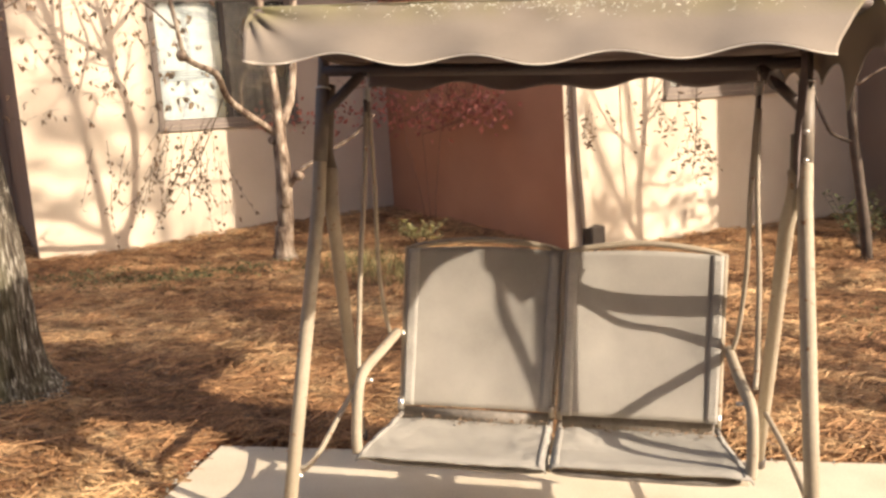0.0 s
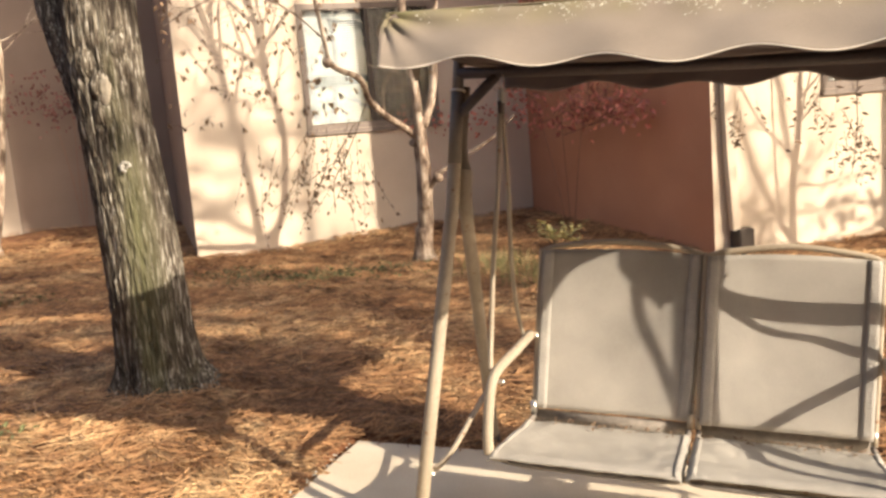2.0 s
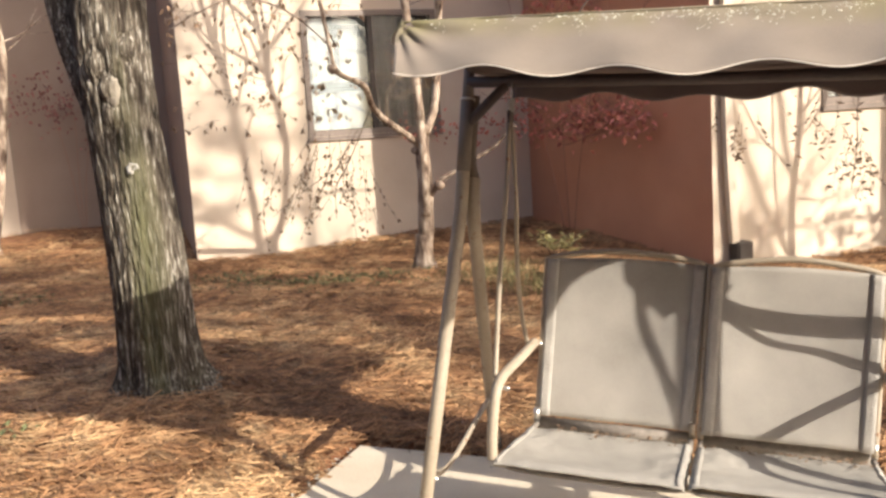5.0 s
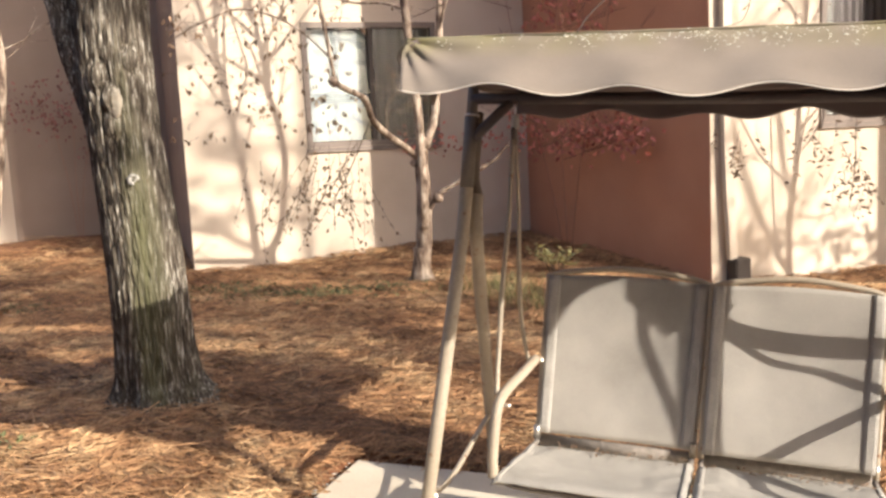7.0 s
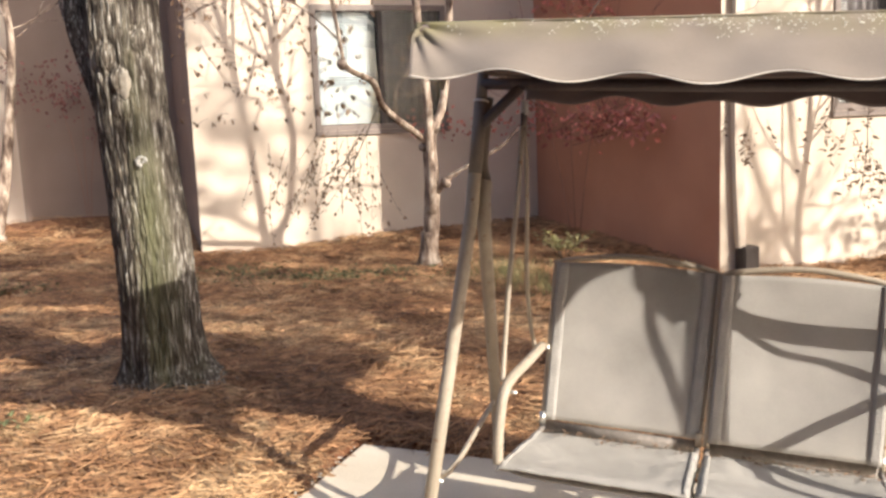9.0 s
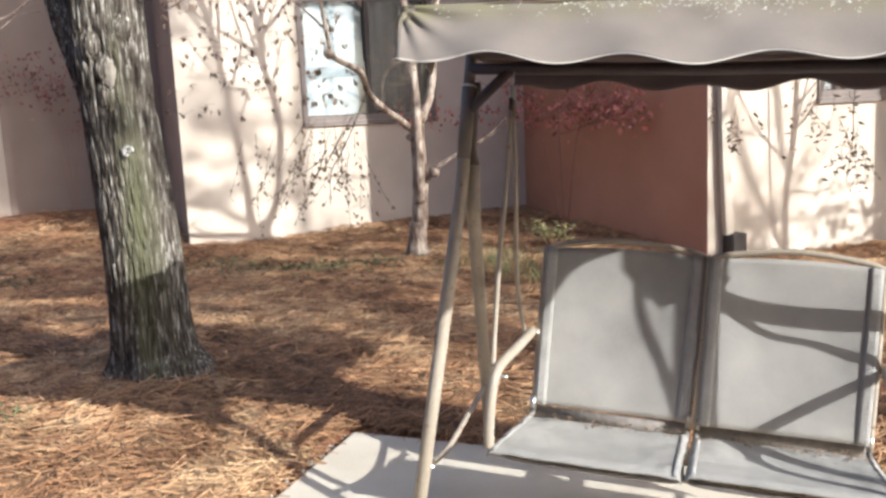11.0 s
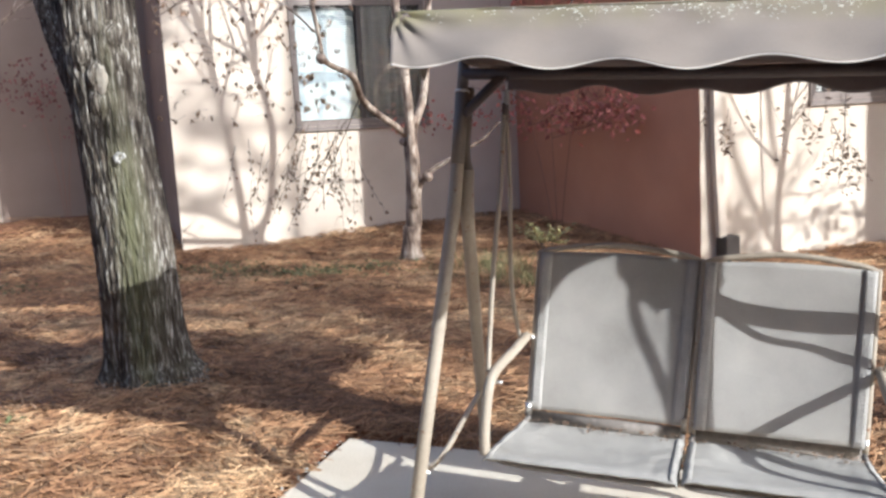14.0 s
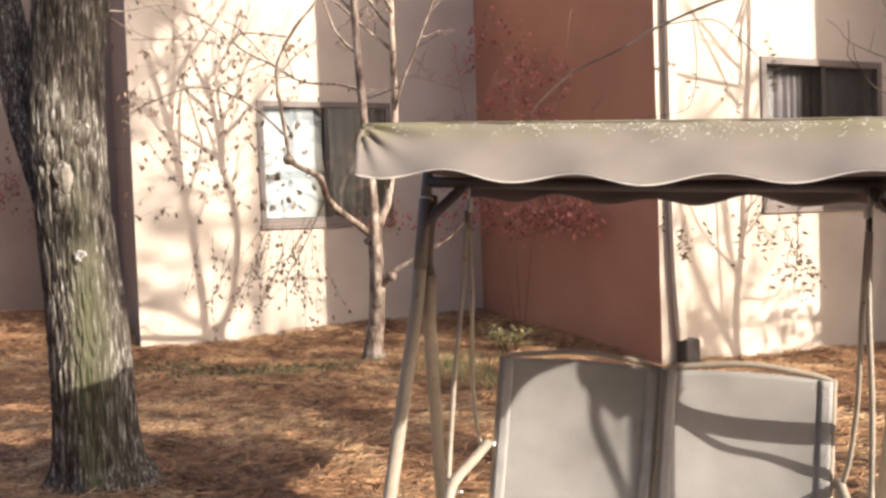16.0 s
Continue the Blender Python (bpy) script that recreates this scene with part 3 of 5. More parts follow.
        def back(u, v):
            z = 0.366 + 0.567 * v + 0.012 * math.sin(math.pi * u) * v ** 6
            x = left(z) + 0.004 + (right(z) - left(z) - 0.008) * u
            sag = 0.022 * math.sin(math.pi * u) * math.sin(math.pi * min(1, v * 0.9 + 0.05))
            return (x, lean(z) - 0.008 + sag + 0.003 * noise.noise((x * 7, z * 7, i)), z)
        bk = part("back_sling", sheet(bmesh.new(), back, 30, 30, 0.004), SLING, s, "grey woven backrest sling")
        for ux in (0.0, 0.925):
            hem = lambda u, v: (Vector(back(ux + 0.075 * u, v)) + Vector((0, -0.0045, 0)))
            part("hem", sheet(bmesh.new(), hem, 3, 24, 0.003), SLING_EDGE, bk)
        def seat(u, v):
            x = xa - (0.012 if i == 0 else 0.007) + (xb - xa + 0.019) * u
            y = 0.362 - v * 0.354
            z = 0.346 + (0.010, 0.022)[i] * v - 0.018 * math.sin(math.pi * u) * math.sin(math.pi * min(1.0, v * 1.05))
            x += (-(1 - u) if i == 0 else u) * 0.040 * v
            if v > 0.86:
                q = (v - 0.86) / 0.14
                z -= 0.016 * q * q
                y += 0.006 * q * q
            e = abs(u - 0.5) * 2
            z += 0.007 * noise.noise((x * 16, y * 16, i)) * e + 0.0022 * noise.noise((x * 45, y * 45, i + 5)) * (0.2 + e)
            y += 0.004 * noise.noise((x * 13, i, 2)) * (v > 0.97)
            if e > 0.97:
                z -= 0.016 + 0.008 * noise.noise((y * 40, i, 1))
            return (x, y, z)
        st = part("seat_sling", sheet(bmesh.new(), seat, 60, 44, 0.005), SLING, s, "grey seat sling with frayed edges")
        for u0 in (0.0, 0.955):
            def fray(u, v):
                q = Vector(seat(u0 + 0.045 * u, 0.02 + 0.96 * v))
                out = u if u0 > 0.5 else 1 - u
                q.x += (1 if u0 > 0.5 else -1) * out * (0.010 * noise.noise((v * 34, i, u0)) + 0.006 * noise.noise((v * 90, i, u0 + 3)))
                q.z += 0.004 + 0.004 * noise.noise((u * 9, v * 60, i + u0)) - 0.010 * out * abs(noise.noise((v * 26, i + 4, u0)))
                return q
            part("frayed_hem", sheet(bmesh.new(), fray, 4, 120, 0.003), SLING_EDGE, st, "pale frayed hem")
        bm = bmesh.new()
        o0, o1 = 0.022 * (i == 0), 0.024 * (i == 1)
        tube(bm, smooth_line([(xa + 0.003, 0.43, 0.338), (xa + 0.004 - o0 * 0.5, 0.2, 0.334), (xa + 0.006 - o0, 0.075, 0.330), (xa + 0.03, 0.042, 0.322), (xm, 0.042, 0.318), (xb - 0.03, 0.042, 0.322), (xb - 0.006 + o1, 0.075, 0.330), (xb - 0.004 + o1 * 0.5, 0.2, 0.334), (xb - 0.003, 0.43, 0.338)], 6), 0.010, 8)
        part("seat_frame", bm, STRAP, s)
    part("seat_crossbar", tube(bmesh.new(), [(-0.612, 0.075, 0.318), (0.612, 0.075, 0.318)], 0.013, 10), TUBE, s)
    part("seat_crossbar", tube(bmesh.new(), [(-0.59, 0.29, 0.315), (0.59, 0.29, 0.315)], 0.012, 10), TUBE, s)

    # canopy cloth
    cx = 0.785
    def sc(x, w, k):
        return 0.011 * math.cos(x * 17.5 + k) + 0.006 * math.sin(x * 8.1 + 2 * k) + w * noise.noise((x * 4, k, 0))
    def top(u, v):
        x = -cx + 2 * cx * u
        y = -0.255 + 1.19 * v
        z = 1.722 - 0.079 * v - 0.048 * math.sin(math.pi * v) - 0.02 * math.sin(math.pi * u) * math.sin(math.pi * v) + 0.006 * noise.noise((x * 6, y * 6, 1))
        return (x, y, z)
    cp = part("canopy", sheet(bmesh.new(), top, 60, 26, 0.004), CANOPY, s, "weathered tan canopy cloth with lichen specks along its front edge")
    cp.location.y = -0.02
    def front(u, v):
        x = -cx + (2 * cx - 0.10) * u + (0.095 * (1 - v) ** 1.5 * u)
        w = v * v
        drop = 0.154 - 0.013 * math.cos(x * 17.95 + 3.375) + 0.006 * math.sin(x * 5.1 + 2.0)
        right = math.exp(-(cx - x) / 0.12)
        y = -0.26 - 0.016 * math.sin(v * 2.4) - 0.18 * w - 0.03 * w * noise.noise((x * 3.4, 0.3, 0.7)) - 0.011 * math.cos(x * 17.5 + 1.0) * w - 0.006 * noise.noise((x * 9, v * 3, 4))
        y += right * 0.02 * math.sin(8 * v) * v
        a, rr = math.atan2(v * 0.155, x + cx + 0.004), math.hypot(v * 0.155, x + cx)
        y -= 0.016 * math.sin(13 * a + 0.6) * math.exp(-rr / 0.13) * min(1.0, rr / 0.03)
        if v < 0.16:
            y += 0.014 * ((0.16 - v) / 0.16) ** 1.5
        x = 0.235 + (x - 0.235) * (1 - 0.075 * w)
        return (x, y, 1.725 - drop * v)
    vf = part("front_valance", sheet(bmesh.new(), front, 150, 20, 0.003), CANOPY, cp, "tan valance with folds and a wavy lower edge")
    part("piping", tube(bmesh.new(), [Vector(front(k / 150, 1.0)) for k in range(151)], 0.0022, 6), PIPING, vf, "pale edge piping")
    def rear(u, v):
        x = -cx + 2 * cx * u
        drop = 0.118 + sc(x, 0.016, 4.1) * 1.25
        return (x, 0.937 + 0.012 * math.sin(x * 17.5) * v, 1.645 - drop * v)
    part("back_valance", sheet(bmesh.new(), rear, 110, 10, 0.003), CANOPY, cp)
    # Sheets added inside the canopy; their dark colour holds its shade.
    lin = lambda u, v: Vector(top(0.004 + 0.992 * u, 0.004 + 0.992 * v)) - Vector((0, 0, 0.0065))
    part("shade_sheet", sheet(bmesh.new(), lin, 60, 26, 0.003), CANOPY_DARK, cp, "underside sheet darkened for canopy shade")
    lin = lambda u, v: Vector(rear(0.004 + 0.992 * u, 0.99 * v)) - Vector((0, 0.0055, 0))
    part("shade_sheet", sheet(bmesh.new(), lin, 110, 10, 0.003), CANOPY_DARK, cp, "inside of the back valance, darkened for shade")
    for sx in (-1, 1):
        def flap(u, v):
            y = -0.225 + 1.16 * u
            low = 1.557 - (0.06 if y < 0.125 else 0.022) * (1 - math.cos(6.2832 * (y - 0.125) / 0.27)) + 0.012 * noise.noise((y * 5, sx, 0))
            ztop = 1.722 - 0.079 * u - 0.048 * math.sin(math.pi * u)
            drop = (ztop - (low if sx > 0 else low + 0.11)) * (0.55 + 0.45 * min(1, u * 9))
            return (sx * (cx + 0.003 + 0.03 * math.sin(2.6 * v) * math.exp(-u * 4) + 0.008 * math.sin(y * 23) * v), y, ztop - drop * v)
        part("side_valance", sheet(bmesh.new(), flap, 130, 12, 0.003), CANOPY, cp)
    def torn(u, v):
        y = 0.206 + 0.084 * u
        drop = 0.155 + 0.215 * min(1.0, u / 0.36) + 0.02 * noise.noise((u * 9, 3, 0)) + 0.03 * noise.noise((u * 26, 5, 0))
        return (0.732 + 0.006 * math.sin(9 * u + 3 * v), y + 0.02 * (1 - v) * (0.5 - u), 1.60 - drop * v)
    part("torn_flap", sheet(bmesh.new(), torn, 44, 14, 0.003), CANOPY_DARK, cp, "dark torn flap hanging beside the post")
    def strap(u, v):
        return (cx + 0.006 + 0.06 * u, -0.18 + 0.02 * v + 0.02 * u, 1.725 - 0.15 * u + 0.02 * math.sin(3 * u))
    part("tie_strap", sheet(bmesh.new(), strap, 10, 2, 0.002), PIPING, cp, "white cloth tie strap")
    # inside of the front valance: one more sheet coloured as shade
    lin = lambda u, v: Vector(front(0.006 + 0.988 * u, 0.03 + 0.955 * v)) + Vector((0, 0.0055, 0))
    part("shade_sheet", sheet(bmesh.new(), lin, 110, 10, 0.003), CANOPY_DARK, cp, "inside of the front valance, darkened for shade")
    # six-sided plate beside the hook
    bm = bmesh.new()
    hexa = [bm.verts.new((0.027 * math.cos(radians(60 * k + 12)), -0.002, 0.032 * math.sin(radians(60 * k + 12)))) for k in range(6)]
    f = bm.faces.new(hexa)
    up = bmesh.ops.extrude_face_region(bm, geom=[f])
    bmesh.ops.translate(bm, vec=(0, 0.004, 0), verts=[g for g in up["geom"] if isinstance(g, bmesh.types.BMVert)])
    bmesh.ops.transform(bm, matrix=Matrix.Translation((0.668, 0.300, 1.528)), verts=bm.verts[:])
    part("anchor_plate", bm, PLATE, s, "grey six-sided metal plate", smooth=False)
    # lichen flakes along the front fold
    rng = random.Random(3)
    fl = bmesh.new()
    for _ in range(95):
        cu = min(0.97, max(0.08, rng.gauss(0.55, 0.24)))
        cv = abs(rng.gauss(0.0, 0.13)) + 0.03
        for _ in range(rng.randint(1, 7)):
            u, v = min(0.985, max(0.02, cu + rng.gauss(0, 0.007))), min(0.8, abs(cv + rng.gauss(0, 0.045)))
            p = Vector(front(u, v)) + Vector((0, -0.0022, 0))
            r = rng.uniform(0.0007, 0.0019) * rng.choice((1, 1, 1.6))
            bmesh.ops.create_icosphere(fl, subdivisions=1, radius=r, matrix=Matrix.Translation(p) @ Matrix.Rotation(rng.uniform(-0.6, 0.6), 4, "Y") @ Matrix.Diagonal((rng.uniform(1.0, 3.0), 0.2, rng.uniform(0.5, 1.0), 1)))
    tagged(part("lichen_specks", fl, FLAKE, vf, "pale lichen specks"), kind="stuff")
    return s


swing()

# ---------------------------------------------------------------- big tree
def bark_tube(pts, rad, n, rings_per=14, flare=False, seed=0.0, knots=()):
    bm = bmesh.new()
    pts = smooth_line(pts, rings_per)
    side, rings = None, []
    for i, p in enumerate(pts):
        d = (pts[min(i + 1, len(pts) - 1)] - pts[max(i - 1, 0)]).normalized()
        side = d.orthogonal().normalized() if side is None else (side - d * side.dot(d)).normalized()
        up = d.cross(side)
        tt = i / (len(pts) - 1)
        ring = []
        for k in range(n):
            a = 2 * math.pi * k / n
            q = side * math.cos(a) + up * math.sin(a)
            r = rad(tt)
            ca, sa = math.cos(a), math.sin(a)
            if flare and p.z < 0.55:
                f = max(0.0, 1 - p.z / 0.42) ** 2.6
                r *= 1 + 0.22 * max(0.0, 1 - p.z / 0.14) ** 1.5 + f * (0.22 + 0.55 * noise.noise((ca * 1.9, sa * 1.9, 4.0)))
            wob = 0.9 * noise.noise((ca * 1.5, sa * 1.5, p.z * 2.2 + seed))
            ridge = abs(noise.noise((ca * 18.0 + wob, sa * 18.0 - wob, p.z * 3.0 + seed)))
            fine = abs(noise.noise((ca * 42 + wob, sa * 42 + wob, p.z * 7 + seed)))
            lump = noise.noise((ca, sa, p.z * 1.6 + seed))
            r += 0.017 * min(1.0, ridge * 4.0) + 0.009 * min(1.0, fine * 3.0) - 0.022 + 0.008 * lump
            for kx, ky, kz, size, amp in knots:
                w = Vector((q.x - kx, q.y - ky)).length * r
                e = math.hypot(w, (p.z - kz) * 0.7) / size
                r += amp * math.exp(-e * e) - amp * 0.8 * math.exp(-((e - 0.95) / 0.25) ** 2)
            ring.append(bm.verts.new(p + q * r))
        rings.append(ring)
    for a, b in zip(rings, rings[1:]):
        for k in range(n):
            bm.faces.new((a[k], a[(k + 1) % n], b[(k + 1) % n], b[k]))
    return bm


def big_tree():
    z0 = height(TREE.x, TREE.y)
    t = root("tree", Matrix.Translation((TREE.x, TREE.y, z0)), "large forked tree with grey furrowed, mossy bark in pine straw", "tree")
    low = [(0.0, 0.0, -0.12), (0.0, -0.005, 0.2), (-0.01, -0.01, 0.6), (-0.035, -0.01, 1.0), (-0.06, -0.01, 1.4), (-0.08, 0.0, 1.8), (-0.06, 0.01, 2.2), (0.01, 0.02, 2.7)]
    tr = part("trunk", bark_tube(low, lambda q: 0.210 - 0.036 * min(1, q * 1.8), 260, 40, True, 0.0, ((0.24, -0.97, 1.54, 0.055, 0.02), (0.80, -0.6, 1.73, 0.05, 0.03), (-0.1, -0.99, 1.66, 0.06, 0.016), (0.2, -0.98, 1.42, 0.05, 0.012))), BARK, t)
    part("upper_trunk", bark_tube([(-0.002, 0.02, 2.62), (0.14, 0.05, 3.6), (0.2, 0.1, 5.0), (0.2, 0.2, 7.0)], lambda q: 0.168 - 0.07 * q, 60), BARK, t)
    part("limb", bark_tube([(-0.1, 0.02, 1.28), (-0.21, 0.07, 1.55), (-0.33, 0.12, 1.85), (-0.445, 0.18, 2.2), (-0.62, 0.27, 2.8), (-1.0, 0.45, 4.2), (-1.5, 0.6, 6.0)], lambda q: 0.124 - 0.05 * q, 110, 22, False, 7.0), BARK, t)
    # healed scar on the side towards the patio
    bm = bmesh.new()
    bmesh.ops.create_uvsphere(bm, u_segments=20, v_segments=14, radius=1.0)
    for v in bm.verts:
        k = 1 + 0.3 * noise.noise(v.co * 2.0)
        v.co = Vector((v.co.x * 0.033 * k, v.co.y * 0.009, v.co.z * 0.066 * k)) + Vector((0.006, -0.184, 1.53))
    part("scar", bm, SCAR, tr, "pale healed scar")
    # lichen patch
    bm = bmesh.new()
    rng = random.Random(2)
    for k in range(13):
        a = k * 2.4
        r = 0.004 + 0.024 * rng.random()
        bmesh.ops.create_icosphere(bm, subdivisions=1, radius=0.006 + 0.008 * rng.random(), matrix=Matrix.Translation((0.055 + r * math.cos(a), -0.197 + 0.2 * r * abs(math.cos(a)), 1.165 + r * math.sin(a))) @ Matrix.Diagonal((1, 0.35, 1, 1)))
    part("lichen", bm, LICHEN, tr, "pale lichen patch")
    return t


big_tree()


# ---------------------------------------------------------------- bare trees
class Mesher:
    """Collects tubes and leaves as plain lists, which stays quick for thousands of them."""
    def __init__(self):
        self.v, self.f = [], []

    def tube(self, pts, r0, r1, n=6):
        base = len(self.v)
        side = None
        for i, p in enumerate(pts):
            d = (pts[min(i + 1, len(pts) - 1)] - pts[max(i - 1, 0)]).normalized()
            side = d.orthogonal().normalized() if side is None else (side - d * side.dot(d)).normalized()
            up = d.cross(side)
            r = r0 + (r1 - r0) * i / max(1, len(pts) - 1)
            for k in range(n):
                a = 6.28319 * k / n
                self.v.append(p + (side * math.cos(a) + up * math.sin(a)) * r)
        for i in range(len(pts) - 1):
            for k in range(n):
                a, b = base + i * n + k, base + i * n + (k + 1) % n
                self.f.append((a, b, b + n, a + n))

    def leaf(self, p, along, out, length, width):
        along, out = along.normalized(), out.normalized()
        side = along.cross(out).normalized()
        up = side.cross(along)
        b = len(self.v)
        self.v += [p, p + along * length * 0.45 + side * width / 2 + up * width * 0.2, p + along * length + up * -0.1 * length, p + along * length * 0.45 - side * width / 2 + up * width * 0.2, p + along * length * 0.5 - up * 0.02 * length]
        self.f += [(b, b + 1, b + 4), (b + 1, b + 2, b + 4), (b, b + 4, b + 3), (b + 4, b + 2, b + 3)]

    def make(self, name, mat, parent=None, label="", kind="", smooth=True):
        me = bpy.data.meshes.new(name)
        me.from_pydata([tuple(q) for q in self.v], [], self.f)
        me.materials.append(mat)
        if smooth:
            me.polygons.foreach_set("use_smooth", [True] * len(me.polygons))
        ob = new(name, me)
        if parent:
            ob.parent = parent
        return tagged(ob, label, kind=kind)


def rand_dir(rng, z=0.0):
    a = rng.uniform(0, 6.2832)
    return Vector((math.cos(a), math.sin(a), z)).normalized()


def grow(ms, rng, p, d, r, length, level, tips, droop=0.0, sub=(3, 5)):
    """A wandering limb with side shoots."""
    n = 7
    pts, q, dd = [p.copy()], p.copy(), d.normalized()
    for i in range(n):
        dd = (dd + Vector((rng.uniform(-1, 1), rng.uniform(-1, 1), rng.uniform(-0.6, 0.9) - droop)) * 0.17).normalized()
        q = q + dd * length / n
        pts.append(q.copy())
    ms.tube(pts, r, max(0.0022, r * 0.45), 7 if r > 0.012 else 5)
    tips.append((pts[-1], dd))
    if level <= 0:
        tips += [(pts[k], (pts[k] - pts[k - 1]).normalized()) for k in (3, 5)]
        return
    for _ in range(rng.randint(*sub)):
        k = rng.randint(2, n)
        side = (rand_dir(rng, rng.uniform(-0.1, 0.7)) + dd * 0.8).normalized()
        grow(ms, rng, pts[k], side, max(0.0025, r * rng.uniform(0.35, 0.55)), length * rng.uniform(0.4, 0.65), level - 1, tips, droop, sub)


def crape_tree():
    o = Vector((-1.48, 7.93, 0))
    o.z = height(o.x, o.y)
    t = root("ornamental_tree", Matrix.Translation(o), "bare ornamental tree with pale tan bark and few dry leaves", "tree")
    L = lambda *pts: [Vector(p) - o for p in pts]
    def limb(name, pts, r0, r1, parent=t):
        bm = tube(bmesh.new(), smooth_line(pts, 8), (r0, r1), 16, rough=0.16, seed=r0 * 50)
        return part(name, bm, SMOOTH_BARK, parent)
    base = limb("trunk", L((-1.5, 7.95, -0.06), (-1.485, 7.95, 0.2), (-1.46, 7.96, 0.5), (-1.44, 7.98, 0.85), (-1.45, 8.0, 1.15), (-1.44, 8.0, 1.42)), 0.088, 0.062)
    bm = bmesh.new()
    tube(bm, [Vector((-0.02 + 0.02 * k / 9, 0.02, -0.1 + 0.05 * k)) for k in range(10)], lambda q: 0.078 + 0.115 * (1 - q) ** 2.4, 22, rough=0.22)
    part("root_flare", bm, SMOOTH_BARK, base)
    limb("stem", L((-1.445, 7.92, 0.6), (-1.425, 7.88, 1.0), (-1.42, 7.85, 1.3), (-1.435, 7.83, 1.78), (-1.477, 7.80, 2.33), (-1.505, 7.73, 2.97), (-1.515, 7.66, 3.5), (-1.56, 7.53, 4.23), (-1.6, 7.4, 4.8)), 0.048, 0.026)
    limb("stem", L((-1.42, 8.0, 1.36), (-1.33, 8.07, 1.6), (-1.28, 8.11, 1.95), (-1.235, 8.13, 2.55), (-1.22, 8.0, 3.2), (-1.21, 7.96, 3.53), (-1.18, 7.91, 3.82), (-1.15, 7.8, 4.4)), 0.041, 0.022)
    k = limb("limb", L((-1.46, 7.98, 1.25), (-1.54, 7.8, 1.36), (-1.66, 7.5, 1.5), (-1.73, 7.26, 1.63), (-1.72, 6.97, 1.79), (-1.78, 6.56, 1.86), (-1.8, 6.37, 1.9)), 0.034, 0.021)
    bm = bmesh.new()
    bmesh.ops.create_uvsphere(bm, u_segments=14, v_segments=10, radius=0.043)
    for v in bm.verts:
        v.co *= 1 + 0.25 * noise.noise(v.co * 30)
        v.co += Vector((-1.805, 6.36, 1.905)) - o
    part("knuckle", bm, SMOOTH_BARK, k, "swollen pruning knuckle")
    limb("shoot", L((-1.8, 6.36, 1.92), (-1.8, 6.27, 2.12), (-1.82, 6.18, 2.45), (-1.81, 6.19, 2.62), (-1.68, 6.21, 2.86), (-1.5, 6.23, 3.08), (-1.3, 6.25, 3.5)), 0.017, 0.008, k)
    limb("limb", L((-1.38, 7.93, 0.80), (-1.27, 7.89, 0.93), (-1.15, 7.9, 1.0), (-1.03, 7.91, 1.07), (-0.78, 7.95, 1.20), (-0.66, 7.96, 1.31), (-0.55, 7.97, 1.40)), 0.028, 0.010)
    for c, r in (((-1.29, 7.89, 0.89), 0.05), ((-1.50, 7.93, 1.22), 0.045), ((-1.42, 7.97, 1.40), 0.058)):
        bm = bmesh.new()
        bmesh.ops.create_icosphere(bm, subdivisions=3, radius=r, matrix=Matrix.Translation(Vector(c) - o))
        for v in bm.verts:
            v.co += v.normal * 0.012 * noise.noise(v.co * 22)
        part("burl", bm, SMOOTH_BARK, base, "rough branch collar")
    rng = random.Random(5)
    tw = Mesher()
    tips = []
    for pts, r in ((L((-1.50, 7.83, 2.62), (-1.77, 8.11, 2.74), (-2.09, 8.08, 2.77), (-2.36, 8.06, 2.92), (-2.7, 8.0, 3.3)), 0.014),
                   (L((-1.51, 7.77, 2.95), (-1.67, 7.95, 3.11), (-1.8, 8.12, 3.28), (-1.9, 8.12, 3.56), (-2.1, 8.1, 4.1)), 0.017),
                   (L((-1.24, 8.12, 2.45), (-1.12, 8.0, 2.75), (-0.9, 7.9, 3.2), (-0.7, 7.9, 3.7)), 0.014),
                   (L((-1.83, 6.37, 2.09), (-2.01, 6.36, 2.27), (-2.23, 6.34, 2.41), (-2.52, 6.31, 2.48), (-2.83, 6.28, 2.38), (-3.04, 6.26, 2.28)), 0.009),
                   (L((-1.82, 6.2, 2.57), (-1.96, 6.38, 2.66), (-2.13, 6.36, 2.75), (-2.34, 6.35, 2.93), (-2.68, 6.32, 3.11), (-3.04, 6.29, 3.08)), 0.009),
                   (L((-1.74, 6.2, 2.8), (-2.12, 6.37, 2.88), (-2.26, 6.35, 2.8), (-2.56, 6.32, 2.85), (-2.98, 6.28, 2.86)), 0.007),
                   (L((-1.66, 7.5, 1.5), (-1.6, 7.3, 1.75), (-1.45, 7.2, 1.86), (-1.3, 7.15, 1.84)), 0.007)):
        line = smooth_line(pts, 5)
        tw.tube(line, r, r * 0.5, 8)
        for _ in range(5):
            kk = rng.randint(4, len(line) - 1)
            grow(tw, rng, line[kk], (rand_dir(rng, rng.uniform(-0.3, 0.8)) + Vector((-0.3, 0, 0))), r * 0.5, rng.uniform(0.3, 0.65), 1, tips, 0.1, (1, 3))
    # crown above the stems
    for st in range(16):
        src = L((-1.53, 7.72 - 0.016 * st, 3.2 + 0.12 * st)) if st % 2 else L((-1.2, 8.02 - 0.014 * st, 3.0 + 0.09 * st))
        grow(tw, rng, src[0], rand_dir(rng, rng.uniform(0.5, 1.4)), 0.02, rng.uniform(0.9, 1.5), 2, tips, 0.0, (2, 4))
    tw.make("twig_mass", SMOOTH_BARK, t, kind="stuff")
    # thin drooping shoots with dry leaves
    sh, lf = Mesher(), Mesher()
